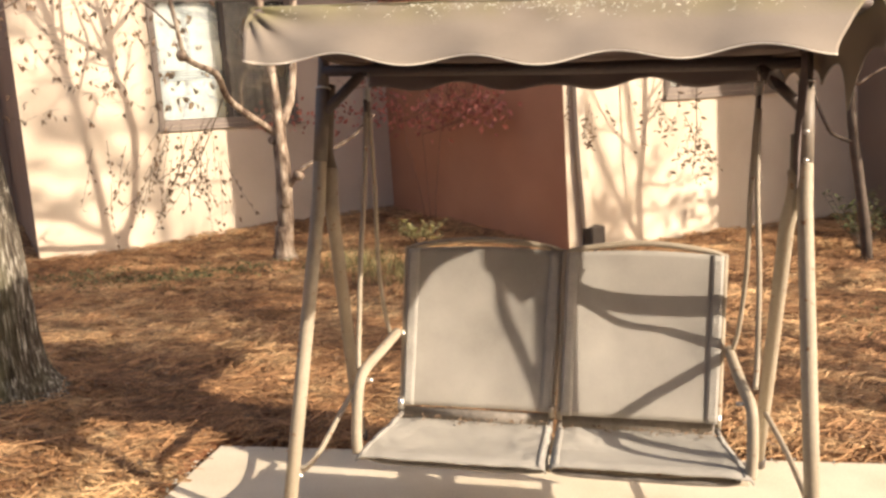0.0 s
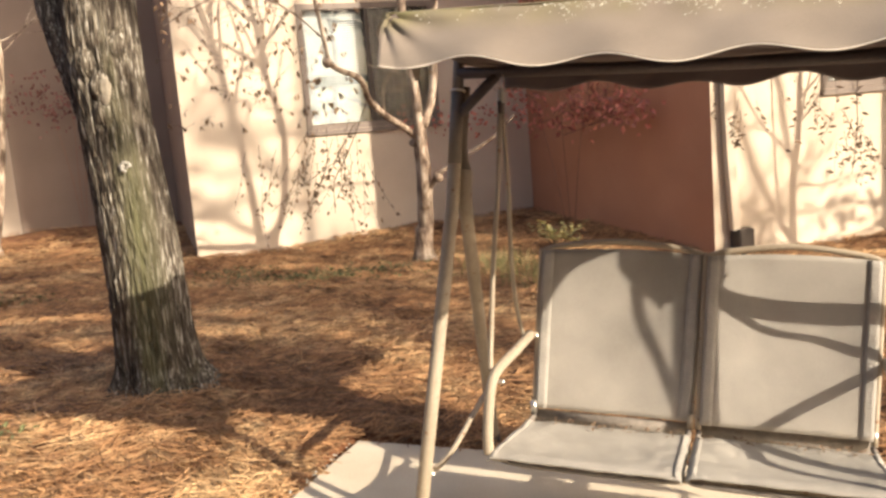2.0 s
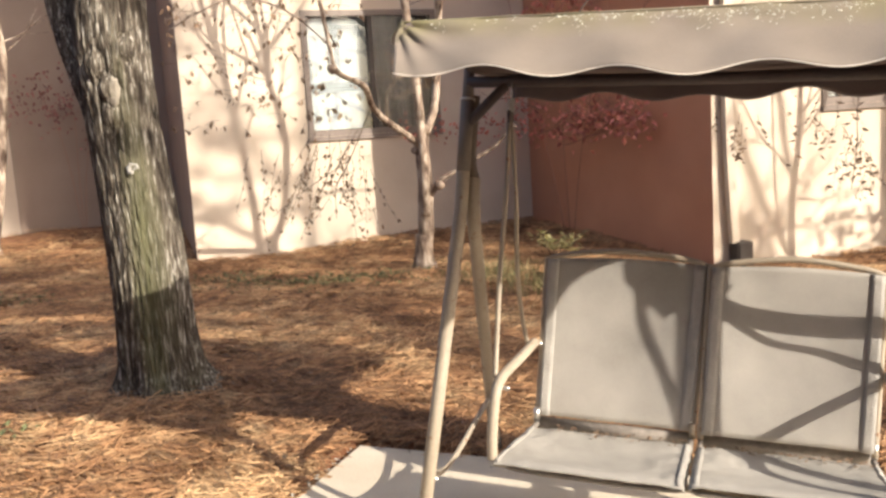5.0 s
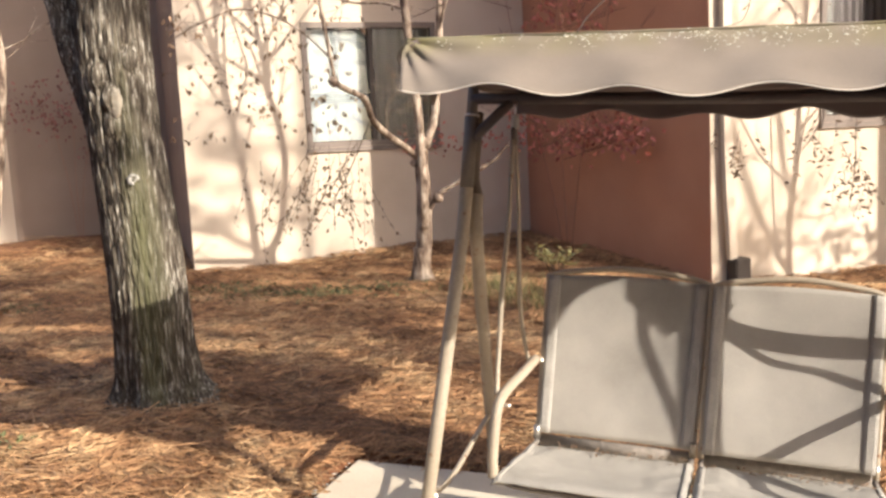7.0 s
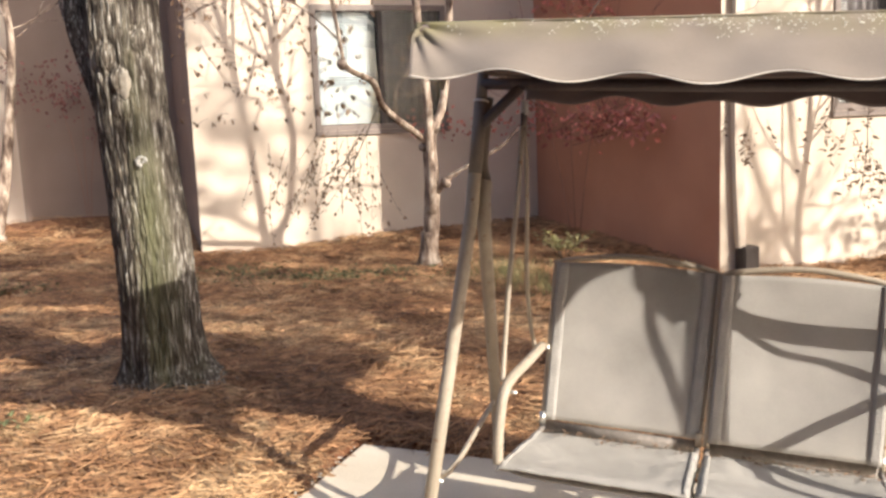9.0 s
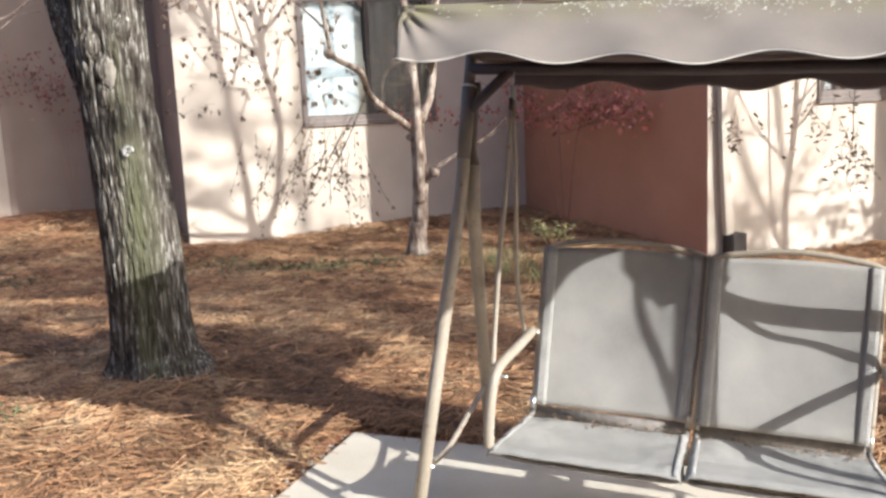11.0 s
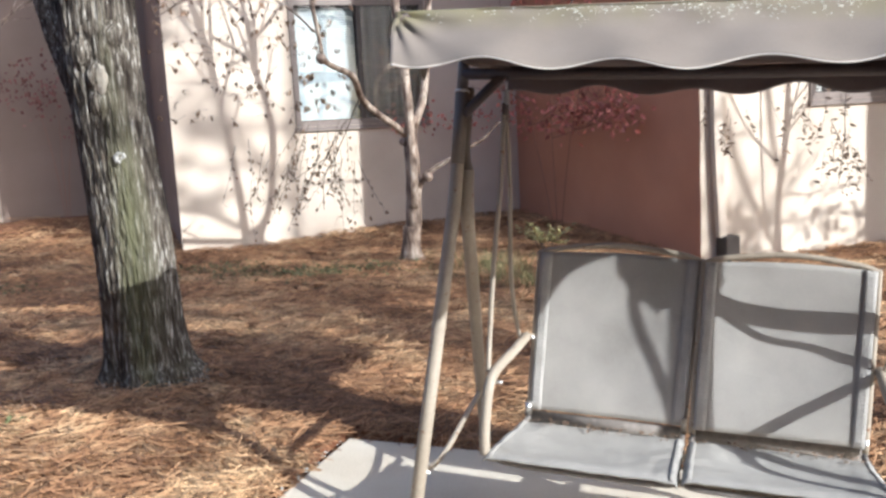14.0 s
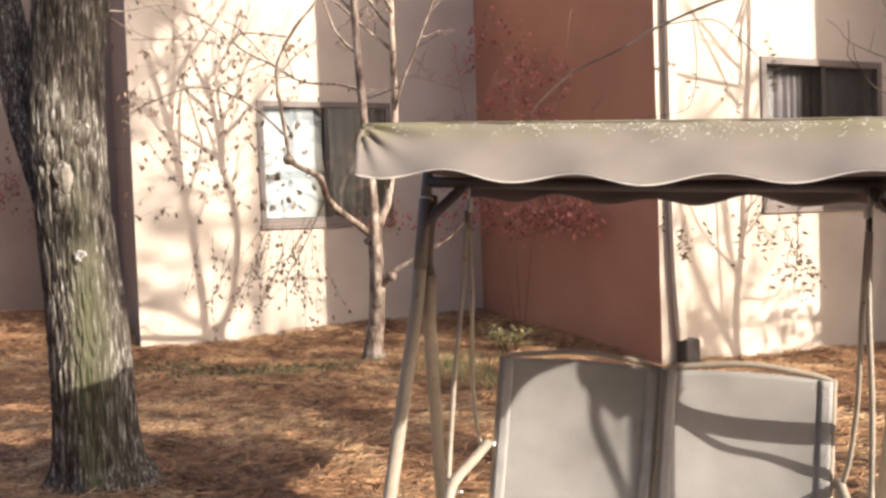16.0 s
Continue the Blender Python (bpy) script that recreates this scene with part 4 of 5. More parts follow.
    for k in range(36):
        p = Vector((rng.uniform(-2.85, -1.75) if k < 20 else rng.uniform(-2.3, -1.7), rng.uniform(7.0, 7.5), rng.uniform(0.95, 1.5))) - o
        pts = [p]
        d = Vector((rng.uniform(-0.6, 0.2), rng.uniform(-0.2, 0.2), -0.9)).normalized()
        for i in range(6):
            d = (d + Vector((rng.uniform(-1, 1), rng.uniform(-1, 1), -0.1)) * 0.12).normalized()
            pts.append(pts[-1] + d * 0.085)
        sh.tube(pts, 0.0028, 0.0014, 4)
        for i in range(1, 7):
            for _ in range(rng.randint(1, 2)):
                lf.leaf(pts[i] + rand_dir(rng, rng.uniform(-0.6, 0.3)) * rng.uniform(0.0, 0.05), Vector((rng.uniform(-1, 1), rng.uniform(-1, 1), -0.9)), rand_dir(rng, 0.2), rng.uniform(0.035, 0.065), rng.uniform(0.016, 0.03))
    sh.tube(smooth_line(L((-1.74, 7.2, 1.62), (-1.82, 7.2, 1.45), (-1.98, 7.22, 1.15), (-2.1, 7.22, 0.95), (-2.12, 7.22, 0.68)), 6), 0.006, 0.003, 6)
    sh.tube(smooth_line(L((-1.95, 7.22, 1.2), (-2.2, 7.2, 1.05), (-2.45, 7.18, 0.9), (-2.7, 7.2, 0.72)), 6), 0.004, 0.002, 6)
    for p, d in rng.sample(tips, min(len(tips), 480)):
        if p.z < 3.6 - o.z:
            for _ in range(rng.randint(0, 2)):
                lf.leaf(p, Vector((rng.uniform(-0.7, 0.7), rng.uniform(-0.7, 0.7), -1)), rand_dir(rng, 0.2), rng.uniform(0.04, 0.06), rng.uniform(0.018, 0.03))
    for _ in range(190):
        p = Vector((rng.uniform(-3.2, -1.75), rng.uniform(6.3, 7.3), rng.uniform(1.5, 3.0))) - o
        d = rand_dir(rng, rng.uniform(-0.5, 0.4))
        sh.tube([p, p + d * 0.08, p + d * 0.15 + Vector((0, 0, -0.03))], 0.0018, 0.001, 4)
        for _ in range(rng.randint(1, 3)):
            lf.leaf(p + d * rng.uniform(0.03, 0.15), Vector((rng.uniform(-0.8, 0.8), rng.uniform(-0.8, 0.8), -1)), rand_dir(rng, 0.2), rng.uniform(0.045, 0.075), rng.uniform(0.02, 0.034))
    sh.make("fine_twig", DARK_BARK, t, kind="stuff")
    lf.make("leaves", DRY_LEAF, t, "dry brown leaves still hanging", "stuff", smooth=False)
    return t


crape_tree()


def side_tree():
    """Slender dark tree on the right whose crown shades the bay beside it."""
    o = Vector((3.62, 7.13, 0))
    o.z = height(o.x, o.y)
    t = root("slender_tree", Matrix.Translation(o), "slender dark-barked bare tree standing beside the swing", "tree")
    bm = tube(bmesh.new(), smooth_line([(0.0, 0.0, -0.1), (-0.03, 0, 0.3), (-0.09, 0.02, 0.8), (-0.13, 0.03, 1.12), (-0.15, 0.05, 1.55), (-0.08, 0.08, 2.0), (-0.05, 0.1, 2.6), (0.02, 0.15, 3.6), (0.0, 0.2, 5.0)], 8), (0.05, 0.02), 12, rough=0.12)
    part("trunk", bm, DARK_BARK, t)
    bm = tube(bmesh.new(), smooth_line([(-0.11, 0.02, 1.02), (-0.25, 0.02, 1.08), (-0.35, 0.02, 1.17), (-0.46, 0.05, 1.5), (-0.55, 0.08, 2.1), (-0.6, 0.1, 2.9)], 8), (0.018, 0.008), 9, rough=0.12)
    part("limb", bm, DARK_BARK, t)
    bm = tube(bmesh.new(), smooth_line([(-0.1, 0.05, 1.5), (0.1, 0.0, 1.62), (0.5, -0.05, 1.72), (1.0, -0.1, 1.9)], 8), (0.012, 0.006), 8)
    part("limb", bm, SMOOTH_BARK, t)
    rng = random.Random(11)
    tw, lf, tips = Mesher(), Mesher(), []
    for k in range(16):
        z = 1.7 + 0.2 * k
        grow(tw, rng, Vector((-0.06, 0.08, z)), rand_dir(rng, rng.uniform(0.5, 1.3)), 0.014, rng.uniform(0.6, 1.2), 2, tips, 0.0, (2, 4))
    long = [Vector(p) - o for p in ((0.0, 7.05, 2.17), (0.15, 7.07, 2.37), (0.43, 7.11, 2.59), (0.81, 7.15, 2.76), (1.14, 7.19, 2.94), (1.8, 7.1, 3.15), (2.7, 7.1, 3.3), (3.55, 7.2, 3.4))]
    tw.tube(smooth_line(long[::-1], 6), 0.016, 0.006, 7)
    tw.tube(smooth_line([Vector(p) - o for p in ((1.14, 7.19, 2.94), (1.56, 7.23, 2.97), (1.78, 7.25, 2.8), (1.94, 7.25, 2.63))], 6), 0.006, 0.003, 6)
    tw.tube(smooth_line([Vector(p) - o for p in ((1.4, 7.2, 2.96), (1.42, 7.2, 2.6), (1.36, 7.15, 2.3), (1.2, 7.1, 2.2), (0.6, 7.1, 2.15))], 6), 0.004, 0.002, 6)
    # leafy drooping shoots before the sunlit wall
    for k in range(46):
        big = k < 18
        p = Vector((rng.uniform(1.95, 2.2), rng.uniform(6.8, 7.0), rng.uniform(0.9, 1.5))) - o if big else Vector((rng.uniform(1.1, 2.0), rng.uniform(6.8, 7.1), rng.choice((rng.uniform(1.2, 1.65), rng.uniform(1.35, 2.9))))) - o
        d, pts = Vector((rng.uniform(-0.3, 0.3), rng.uniform(-0.2, 0.2), -0.9)).normalized(), [p]
        for i in range(4):
            d = (d + Vector((rng.uniform(-1, 1), rng.uniform(-1, 1), 0)) * 0.2).normalized()
            pts.append(pts[-1] + d * 0.06)
        tw.tube(pts, 0.002, 0.001, 4)
        for i in range(1, 5):
            for _ in range(rng.randint(1, 2)):
                lf.leaf(pts[i] + rand_dir(rng, rng.uniform(-0.6, 0.3)) * rng.uniform(0.0, 0.05), Vector((rng.uniform(-1, 1), rng.uniform(-1, 1), rng.uniform(-0.7, 0.3))), rand_dir(rng, 0.2), rng.uniform(0.04, 0.07), rng.uniform(0.014, 0.026))
    tw.tube(smooth_line([Vector(p) - o for p in ((2.5, 6.75, 2.2), (2.3, 6.85, 1.9), (2.12, 6.9, 1.5), (2.1, 6.9, 1.1), (2.06, 6.9, 0.75))], 6), 0.006, 0.002, 6)
    tw.make("twig_mass", DARK_BARK, t, kind="stuff")
    lf.make("leaves", DRY_LEAF, t, "dry brown leaves still hanging", "stuff", smooth=False)


side_tree()


SHADE_TURN = Matrix.Translation((-1.5, 8.3, 0)) @ Matrix.Rotation(radians(-1.2), 4, "Z") @ Matrix.Translation((1.5, -8.3, 0))


# Trees out of view, limbs and tufts laid out from the shadows they cast.
def shadow_tree(x, y, seed, h, sweeps=(), tufts=(), girth=0.14):
    o = Vector((x, y, height(x, y)))
    t = root("shadow_tree", SHADE_TURN @ Matrix.Translation(o), "unseen bare tree with spreading grey limbs, placed for its shadows", "tree", group="bare trees beside the patio")
    rng = random.Random(seed)
    tw, tips = Mesher(), []
    bm = tube(bmesh.new(), smooth_line([(0, 0, -0.2), (0.03, 0.0, 0.8), (-0.05, 0.05, 2.0), (0.05, 0.0, h * 0.7), (0.1, 0.1, h)], 8), (girth, 0.04), 12, rough=0.12)
    part("trunk", bm, DARK_BARK, t)
    for k in range(13):
        grow(tw, rng, Vector((0.0, 0.03, rng.uniform(1.9, h * 0.95))), rand_dir(rng, rng.uniform(0.3, 1.0)), 0.035, rng.uniform(1.2, 2.2), 2, tips, 0.0, (3, 5))
    for pts in sweeps:
        tw.tube(smooth_line([Vector(p) - o for p in pts], 8), 0.05, 0.026, 8)
    lf = Mesher()
    for pts, spread in tufts:
        line = smooth_line([Vector(p) - o for p in pts], 8)
        tw.tube(line, 0.022, 0.01, 7)
        for _ in range(int(520 * spread)):
            q = line[rng.randint(len(line) // 2, len(line) - 1)] + Vector((rng.gauss(0, 0.1), rng.gauss(0, 0.06), rng.gauss(0, spread)))
            lf.leaf(q, rand_dir(rng, rng.uniform(-0.5, 0.4)), rand_dir(rng, 0.4), rng.uniform(0.09, 0.15), rng.uniform(0.05, 0.08))
    tw.make("twig_mass", DARK_BARK, t, kind="stuff")
    if tufts:
        lf.make("leaves", DRY_LEAF, t, "dry leaf tufts set to cast soft wall shade", "stuff", smooth=False)


shadow_tree(5.6, 2.3, 41, 5.5, [[(5.6, 2.35, 3.3), (5.62, 3.2, 3.7), (5.5, 4.0, 3.86), (4.6, 4.7, 3.92), (3.95, 5.0, 3.95), (3.44, 5.1, 4.04), (3.21, 4.96, 4.2), (3.08, 4.89, 4.29), (2.84, 4.76, 4.35), (2.3, 4.6, 4.5)]], girth=0.075)
shadow_tree(7.4, 3.4, 42, 6.0, [[(7.4, 3.42, 5.2), (7.2, 4.2, 4.95), (7.08, 4.55, 4.5), (7.08, 4.68, 4.07), (7.08, 4.90, 3.48), (7.08, 5.19, 2.86), (7.1, 5.4, 2.3)],
                              [(7.4, 3.42, 5.4), (7.2, 4.6, 5.1), (7.08, 5.05, 4.42), (7.08, 5.12, 3.99), (7.08, 5.22, 3.53)]],
          (([(7.2, 4.4, 3.9), (7.1, 4.6, 3.6), (7.08, 4.8, 3.25), (7.08, 5.05, 2.95)], 0.14),
           ([(7.3, 4.5, 3.6), (7.1, 5.3, 3.05), (7.08, 5.68, 2.9), (7.08, 6.25, 2.6)], 0.2),
           ([(7.3, 4.6, 3.2), (7.1, 5.3, 2.7), (7.08, 5.7, 2.5), (7.08, 6.25, 2.25)], 0.13)))
shadow_tree(8.6, 0.6, 43, 7.0)
shadow_tree(10.2, 1.7, 44, 10.5, (), (([(10.25, 1.75, 8.5), (9.95, 1.5, 8.66), (9.6, 1.3, 8.7), (9.15, 1.08, 8.62)], 0.11),
                                    ([(10.25, 1.75, 8.7), (9.9, 1.5, 8.98), (9.55, 1.28, 9.02), (9.2, 1.1, 9.0)], 0.045),
                                    ([(10.22, 1.72, 8.0), (9.9, 1.48, 8.2), (9.5, 1.27, 8.22), (9.15, 1.08, 8.3)], 0.06),
                                    ([(10.22, 1.72, 7.7), (9.9, 1.48, 7.85), (9.5, 1.27, 7.93), (9.2, 1.1, 7.9)], 0.03)))


def shadow_pine(x, y):
    """Unseen pine added beside the patio; its flat sprays streak the straw with shade."""
    o = Vector((x, y, height(x, y)))
    t = root("shadow_pine", SHADE_TURN @ Matrix.Translation(o), "unseen pine, flat needle sprays set to streak the straw with shade", "tree")
    rng = random.Random(52)
    bm = tube(bmesh.new(), smooth_line([(0.186, 0.308, -0.2), (0.19, 0.31, 1.0), (0.186, 0.308, 2.0), (0.16, 0.27, 2.6), (0.07, 0.12, 2.95), (0.0, 0.0, 3.35), (-0.03, 0.0, 4.5), (0.0, 0.05, 7.6)], 8), (0.23, 0.07), 12, rough=0.12)
    part("trunk", bm, DARK_BARK, t)
    lb, nd = Mesher(), Mesher()
    for k in range(73):
        z, dy = (rng.uniform(4.15, 7.8), rng.uniform(-1.35, 0.85)) if k < 36 else (rng.uniform(4.9, 7.0), rng.uniform(-1.0, 0.6))
        side = rng.choice((-1, 1))
        if k >= 66:
            z, dy, side = rng.uniform(6.42, 7.1), rng.uniform(-1.75, -1.45), -1
        pts = [Vector((0, 0, z - 0.25)), Vector((side * 0.35, dy * 0.7, z - 0.08)), Vector((side * 0.9, dy, z)), Vector((side * rng.uniform(1.4, 2.3), dy * 1.05, z + 0.1))]
        line = smooth_line(pts, 6)
        lb.tube(line, 0.026, 0.009, 6)
        for _ in range(48):
            q = line[rng.randint(6, len(line) - 1)] + Vector((rng.gauss(0, 0.22), rng.gauss(0, 0.07), rng.gauss(0.02, 0.05)))
            nd.leaf(q, Vector((side, rng.uniform(-0.5, 0.5), rng.uniform(-0.1, 0.4))), Vector((0, 0, 1)), rng.uniform(0.18, 0.32), rng.uniform(0.06, 0.12))
    lb.make("limb_mass", DARK_BARK, t, kind="stuff")
    nd.make("needle_mass", LEAF_DULL, t, "dull green needle sprays", "stuff", smooth=False)


shadow_pine(6.95, 0.94)


def tall_shadow_pine(x, y):
    """Unseen tall slim pine added behind the first; its crown shades the far cream wall's top."""
    o = Vector((x, y, height(x, y)))
    t = root("shadow_pine", Matrix.Translation(o), "unseen tall slim pine, its high crown set to shade the far wall", "tree")
    rng = random.Random(57)
    bm = tube(bmesh.new(), smooth_line([(0, 0, -0.2), (0.03, 0.02, 4.0), (-0.02, 0.03, 9.0), (0.0, 0.05, 14.2)], 8), (0.10, 0.04), 12, rough=0.12)
    part("trunk", bm, DARK_BARK, t)
    lb, nd = Mesher(), Mesher()
    for k in range(60):
        z, side = 10.45 + 3.65 * k / 60 + rng.uniform(-0.1, 0.1), rand_dir(rng)
        reach = rng.uniform(0.45, 0.75)
        line = smooth_line([Vector((0, 0.04, z - 0.15)), side * reach * 0.5 + Vector((0, 0, z - 0.04)), side * reach + Vector((0, 0, z + 0.05))], 6)
        lb.tube(line, 0.018, 0.006, 6)
        for _ in range(44):
            q = line[rng.randint(4, len(line) - 1)] + Vector((rng.gauss(0, 0.1), rng.gauss(0, 0.1), rng.gauss(0.02, 0.05)))
            nd.leaf(q, side + Vector((rng.uniform(-0.6, 0.6), rng.uniform(-0.6, 0.6), rng.uniform(-0.1, 0.4))), Vector((0, 0, 1)), rng.uniform(0.14, 0.26), rng.uniform(0.05, 0.1))
    lb.make("limb_mass", DARK_BARK, t, kind="stuff")
    nd.make("needle_mass", LEAF_DULL, t, "dull green needle sprays", "stuff", smooth=False)


tall_shadow_pine(9.6, 0.27)


def bent_tree():
    """Pale bent tree before the far cream wall."""
    o = Vector((-7.3, 9.58, 0))
    o.z = height(o.x, o.y)
    t = root("ornamental_tree", Matrix.Translation(o), "bare bent ornamental tree with pale bark before the cream wall", "tree")
    limb = lambda name, pts, r0, r1, parent: part(name, tube(bmesh.new(), smooth_line([Vector(p) - o for p in pts], 8), (r0, r1), 14, rough=0.16, seed=r0 * 70), SMOOTH_BARK, parent)
    base = limb("trunk", [(-7.30, 9.58, 0.08), (-7.28, 9.59, 0.35), (-7.20, 9.65, 0.79), (-7.14, 9.70, 1.21), (-7.07, 9.75, 1.77), (-7.01, 9.79, 2.33), (-6.98, 9.81, 2.74), (-7.02, 9.80, 3.2), (-7.1, 9.8, 4.0)], 0.085, 0.035, t)
    part("root_flare", tube(bmesh.new(), [Vector((-0.015 + 0.015 * k / 9, 0, -0.08 + 0.045 * k)) for k in range(10)], lambda q: 0.07 + 0.10 * (1 - q) ** 2.4, 18, rough=0.22), SMOOTH_BARK, base)
    limb("stem", [(-7.27, 9.6, 0.45), (-7.36, 9.56, 0.75), (-7.42, 9.5, 1.0), (-7.44, 9.45, 1.6), (-7.55, 9.4, 2.4), (-7.6, 9.35, 3.4)], 0.055, 0.025, t)
    limb("limb", [(-7.0, 9.79, 2.4), (-7.12, 9.7, 2.62), (-7.25, 9.6, 2.95), (-7.3, 9.5, 3.5)], 0.024, 0.012, t)
    rng = random.Random(61)
    tw, tips = Mesher(), []
    for k in range(9):
        grow(tw, rng, Vector((-7.0, 9.8, 2.5 + 0.15 * k)) - o, rand_dir(rng, rng.uniform(0.3, 1.2)), 0.012, rng.uniform(0.5, 0.9), 1, tips, 0.0, (2, 4))
    tw.make("twig_mass", SMOOTH_BARK, t, kind="stuff")


bent_tree()


def red_maple():
    o = Vector((-0.14, 9.25, 0))
    o.z = height(o.x, o.y)
    t = root("red_maple", Matrix.Translation(o), "small maple with dull red leaves before the brown wall", "tree")
    rng = random.Random(21)
    for k in range(3):
        bm = tube(bmesh.new(), smooth_line([(0.03 * k, 0, -0.1), (0.02 + 0.1 * (k - 1), -0.1 * k, 0.5), (0.22 * (k - 1), -0.25 * k, 1.2), (0.45 * (k - 1), -0.4 * k, 2.2), (0.6 * (k - 1), -0.6 * k, 3.2)], 7), (0.005, 0.0025), 8, rough=0.1)
        part("stem", bm, STEM, t)
    tw, lf, tips = Mesher(), Mesher(), []
    for k in range(18):
        s = k % 3
        z = rng.choice((rng.uniform(1.0, 2.0), rng.uniform(1.0, 2.9)))
        f = z / 3.2
        grow(tw, rng, Vector((0.58 * (s - 1) * f, -0.58 * s * f, z)), (rand_dir(rng, 0.15) + Vector((0.25, -0.5, 0))), 0.005, rng.uniform(0.35, 0.7), 2, tips, 0.05, (2, 4))
    # leaves hang in a loose screen along the wall
    for n, zc, zs, s0, s1 in ((420, 1.45, 0.15, 0.65, 3.4), (330, 3.1, 0.4, 1.2, 3.5)):
        hubs = [(rng.uniform(s0, s1), rng.gauss(zc, zs)) for _ in range(17)]
        for _ in range(n):
            s, z = rng.choice(hubs)
            g = CORNER + SIDE * (s + rng.gauss(0, 0.13)) - ALONG * rng.uniform(0.08, 0.42)
            p = Vector((g.x, g.y, z + rng.gauss(0, 0.09))) - o
            lf.leaf(p, Vector((rng.uniform(-1, 1), rng.uniform(-1, 1), -0.6)), rand_dir(rng, 0.5), rng.uniform(0.05, 0.10), rng.uniform(0.03, 0.06))
    # a spray that reaches past the inner corner, before the shaded end of the cream wall
    for _ in range(150):
        g = CORNER - BAY + ALONG * rng.uniform(2.4, 4.1) - SIDE * rng.uniform(0.1, 0.5)
        p = Vector((g.x, g.y, rng.gauss(1.42, 0.09))) - o
        lf.leaf(p, Vector((rng.uniform(-1, 1), rng.uniform(-1, 1), -0.6)), rand_dir(rng, 0.5), rng.uniform(0.04, 0.08), rng.uniform(0.025, 0.05))
    tw.make("twig_mass", RED_TWIG, t, kind="stuff")
    lf.make("leaves", RED_LEAF, t, "dull red leaves", "stuff", smooth=False)


red_maple()


def far_maple():
    o = Vector((-6.95, 11.05, 0))
    o.z = height(o.x, o.y)
    t = root("red_maple", Matrix.Translation(o), "small maple with dull red leaves before the brown-shaded wall", "tree")
    rng = random.Random(23)
    lf, hubs = Mesher(), []
    for k in range(3):
        tip = Vector((0.4 * (k - 1), 0.25 * (k - 1), 2.2 - 0.2 * k))
        part("stem", tube(bmesh.new(), smooth_line([(0.02 * k, 0, -0.1), (0.12 * (k - 1), 0.05, 0.8), (0.3 * (k - 1), 0.1, 1.5), tip], 7), (0.005, 0.002), 8), STEM, t)
        hubs += [tip + Vector((rng.gauss(0, 0.3), rng.gauss(0, 0.1), rng.uniform(-0.7, 0.1))) for _ in range(6)]
    for _ in range(300):
        q = rng.choice(hubs) + Vector((rng.gauss(0, 0.2), rng.gauss(0, 0.08), rng.gauss(0, 0.14)))
        lf.leaf(q, Vector((rng.uniform(-1, 1), rng.uniform(-1, 1), -0.6)), rand_dir(rng, 0.5), rng.uniform(0.05, 0.09), rng.uniform(0.03, 0.055))
    lf.make("leaves", DULL_RED_LEAF, t, "dark dull red leaves", "stuff", smooth=False)


far_maple()


# ---------------------------------------------------------------- low plants
def shrub(x, y, h, w, n, leaf, mat, label, name="shrub", seed=1):
    o = Vector((x, y, height(x, y)))
    t = root(name, Matrix.Translation(o), label, "shrub")
    rng = random.Random(seed)
    st, lf = Mesher(), Mesher()
    for k in range(n):
        d = (rand_dir(rng, 0) * rng.uniform(0.1, w) + Vector((0, 0, h * rng.uniform(0.5, 1.0))))
        pts = [Vector((0, 0, -0.05)) + d * 0.02, d * 0.4 + Vector((0, 0, 0.03)), d * 0.75, d]
        st.tube(pts, 0.004, 0.0015, 5)
        for i in range(9):
            q = pts[1].lerp(d, rng.uniform(0.15, 1.05))
            lf.leaf(q, rand_dir(rng, rng.uniform(-0.1, 0.9)), Vector((0, 0, 1)), leaf * rng.uniform(0.7, 1.2), leaf * 0.5)
    st.make("stem_mass", DARK_BARK, t, kind="stuff")
    lf.make("leaves", mat, t, kind="stuff", smooth=False)


shrub(-0.22, 8.10, 0.29, 0.24, 18, 0.075, LEAF_PALE, "small broad-leaved shrub with pale yellow-green leaves in pine straw", seed=2)
shrub(3.75, 7.5, 0.6, 0.35, 22, 0.07, LEAF_DULL, "dull green shrub in the shade beside the wall", seed=3)
shrub(4.25, 7.9, 0.45, 0.3, 18, 0.06, LEAF_DULL, "dull green shrub in the shade beside the wall", seed=4)


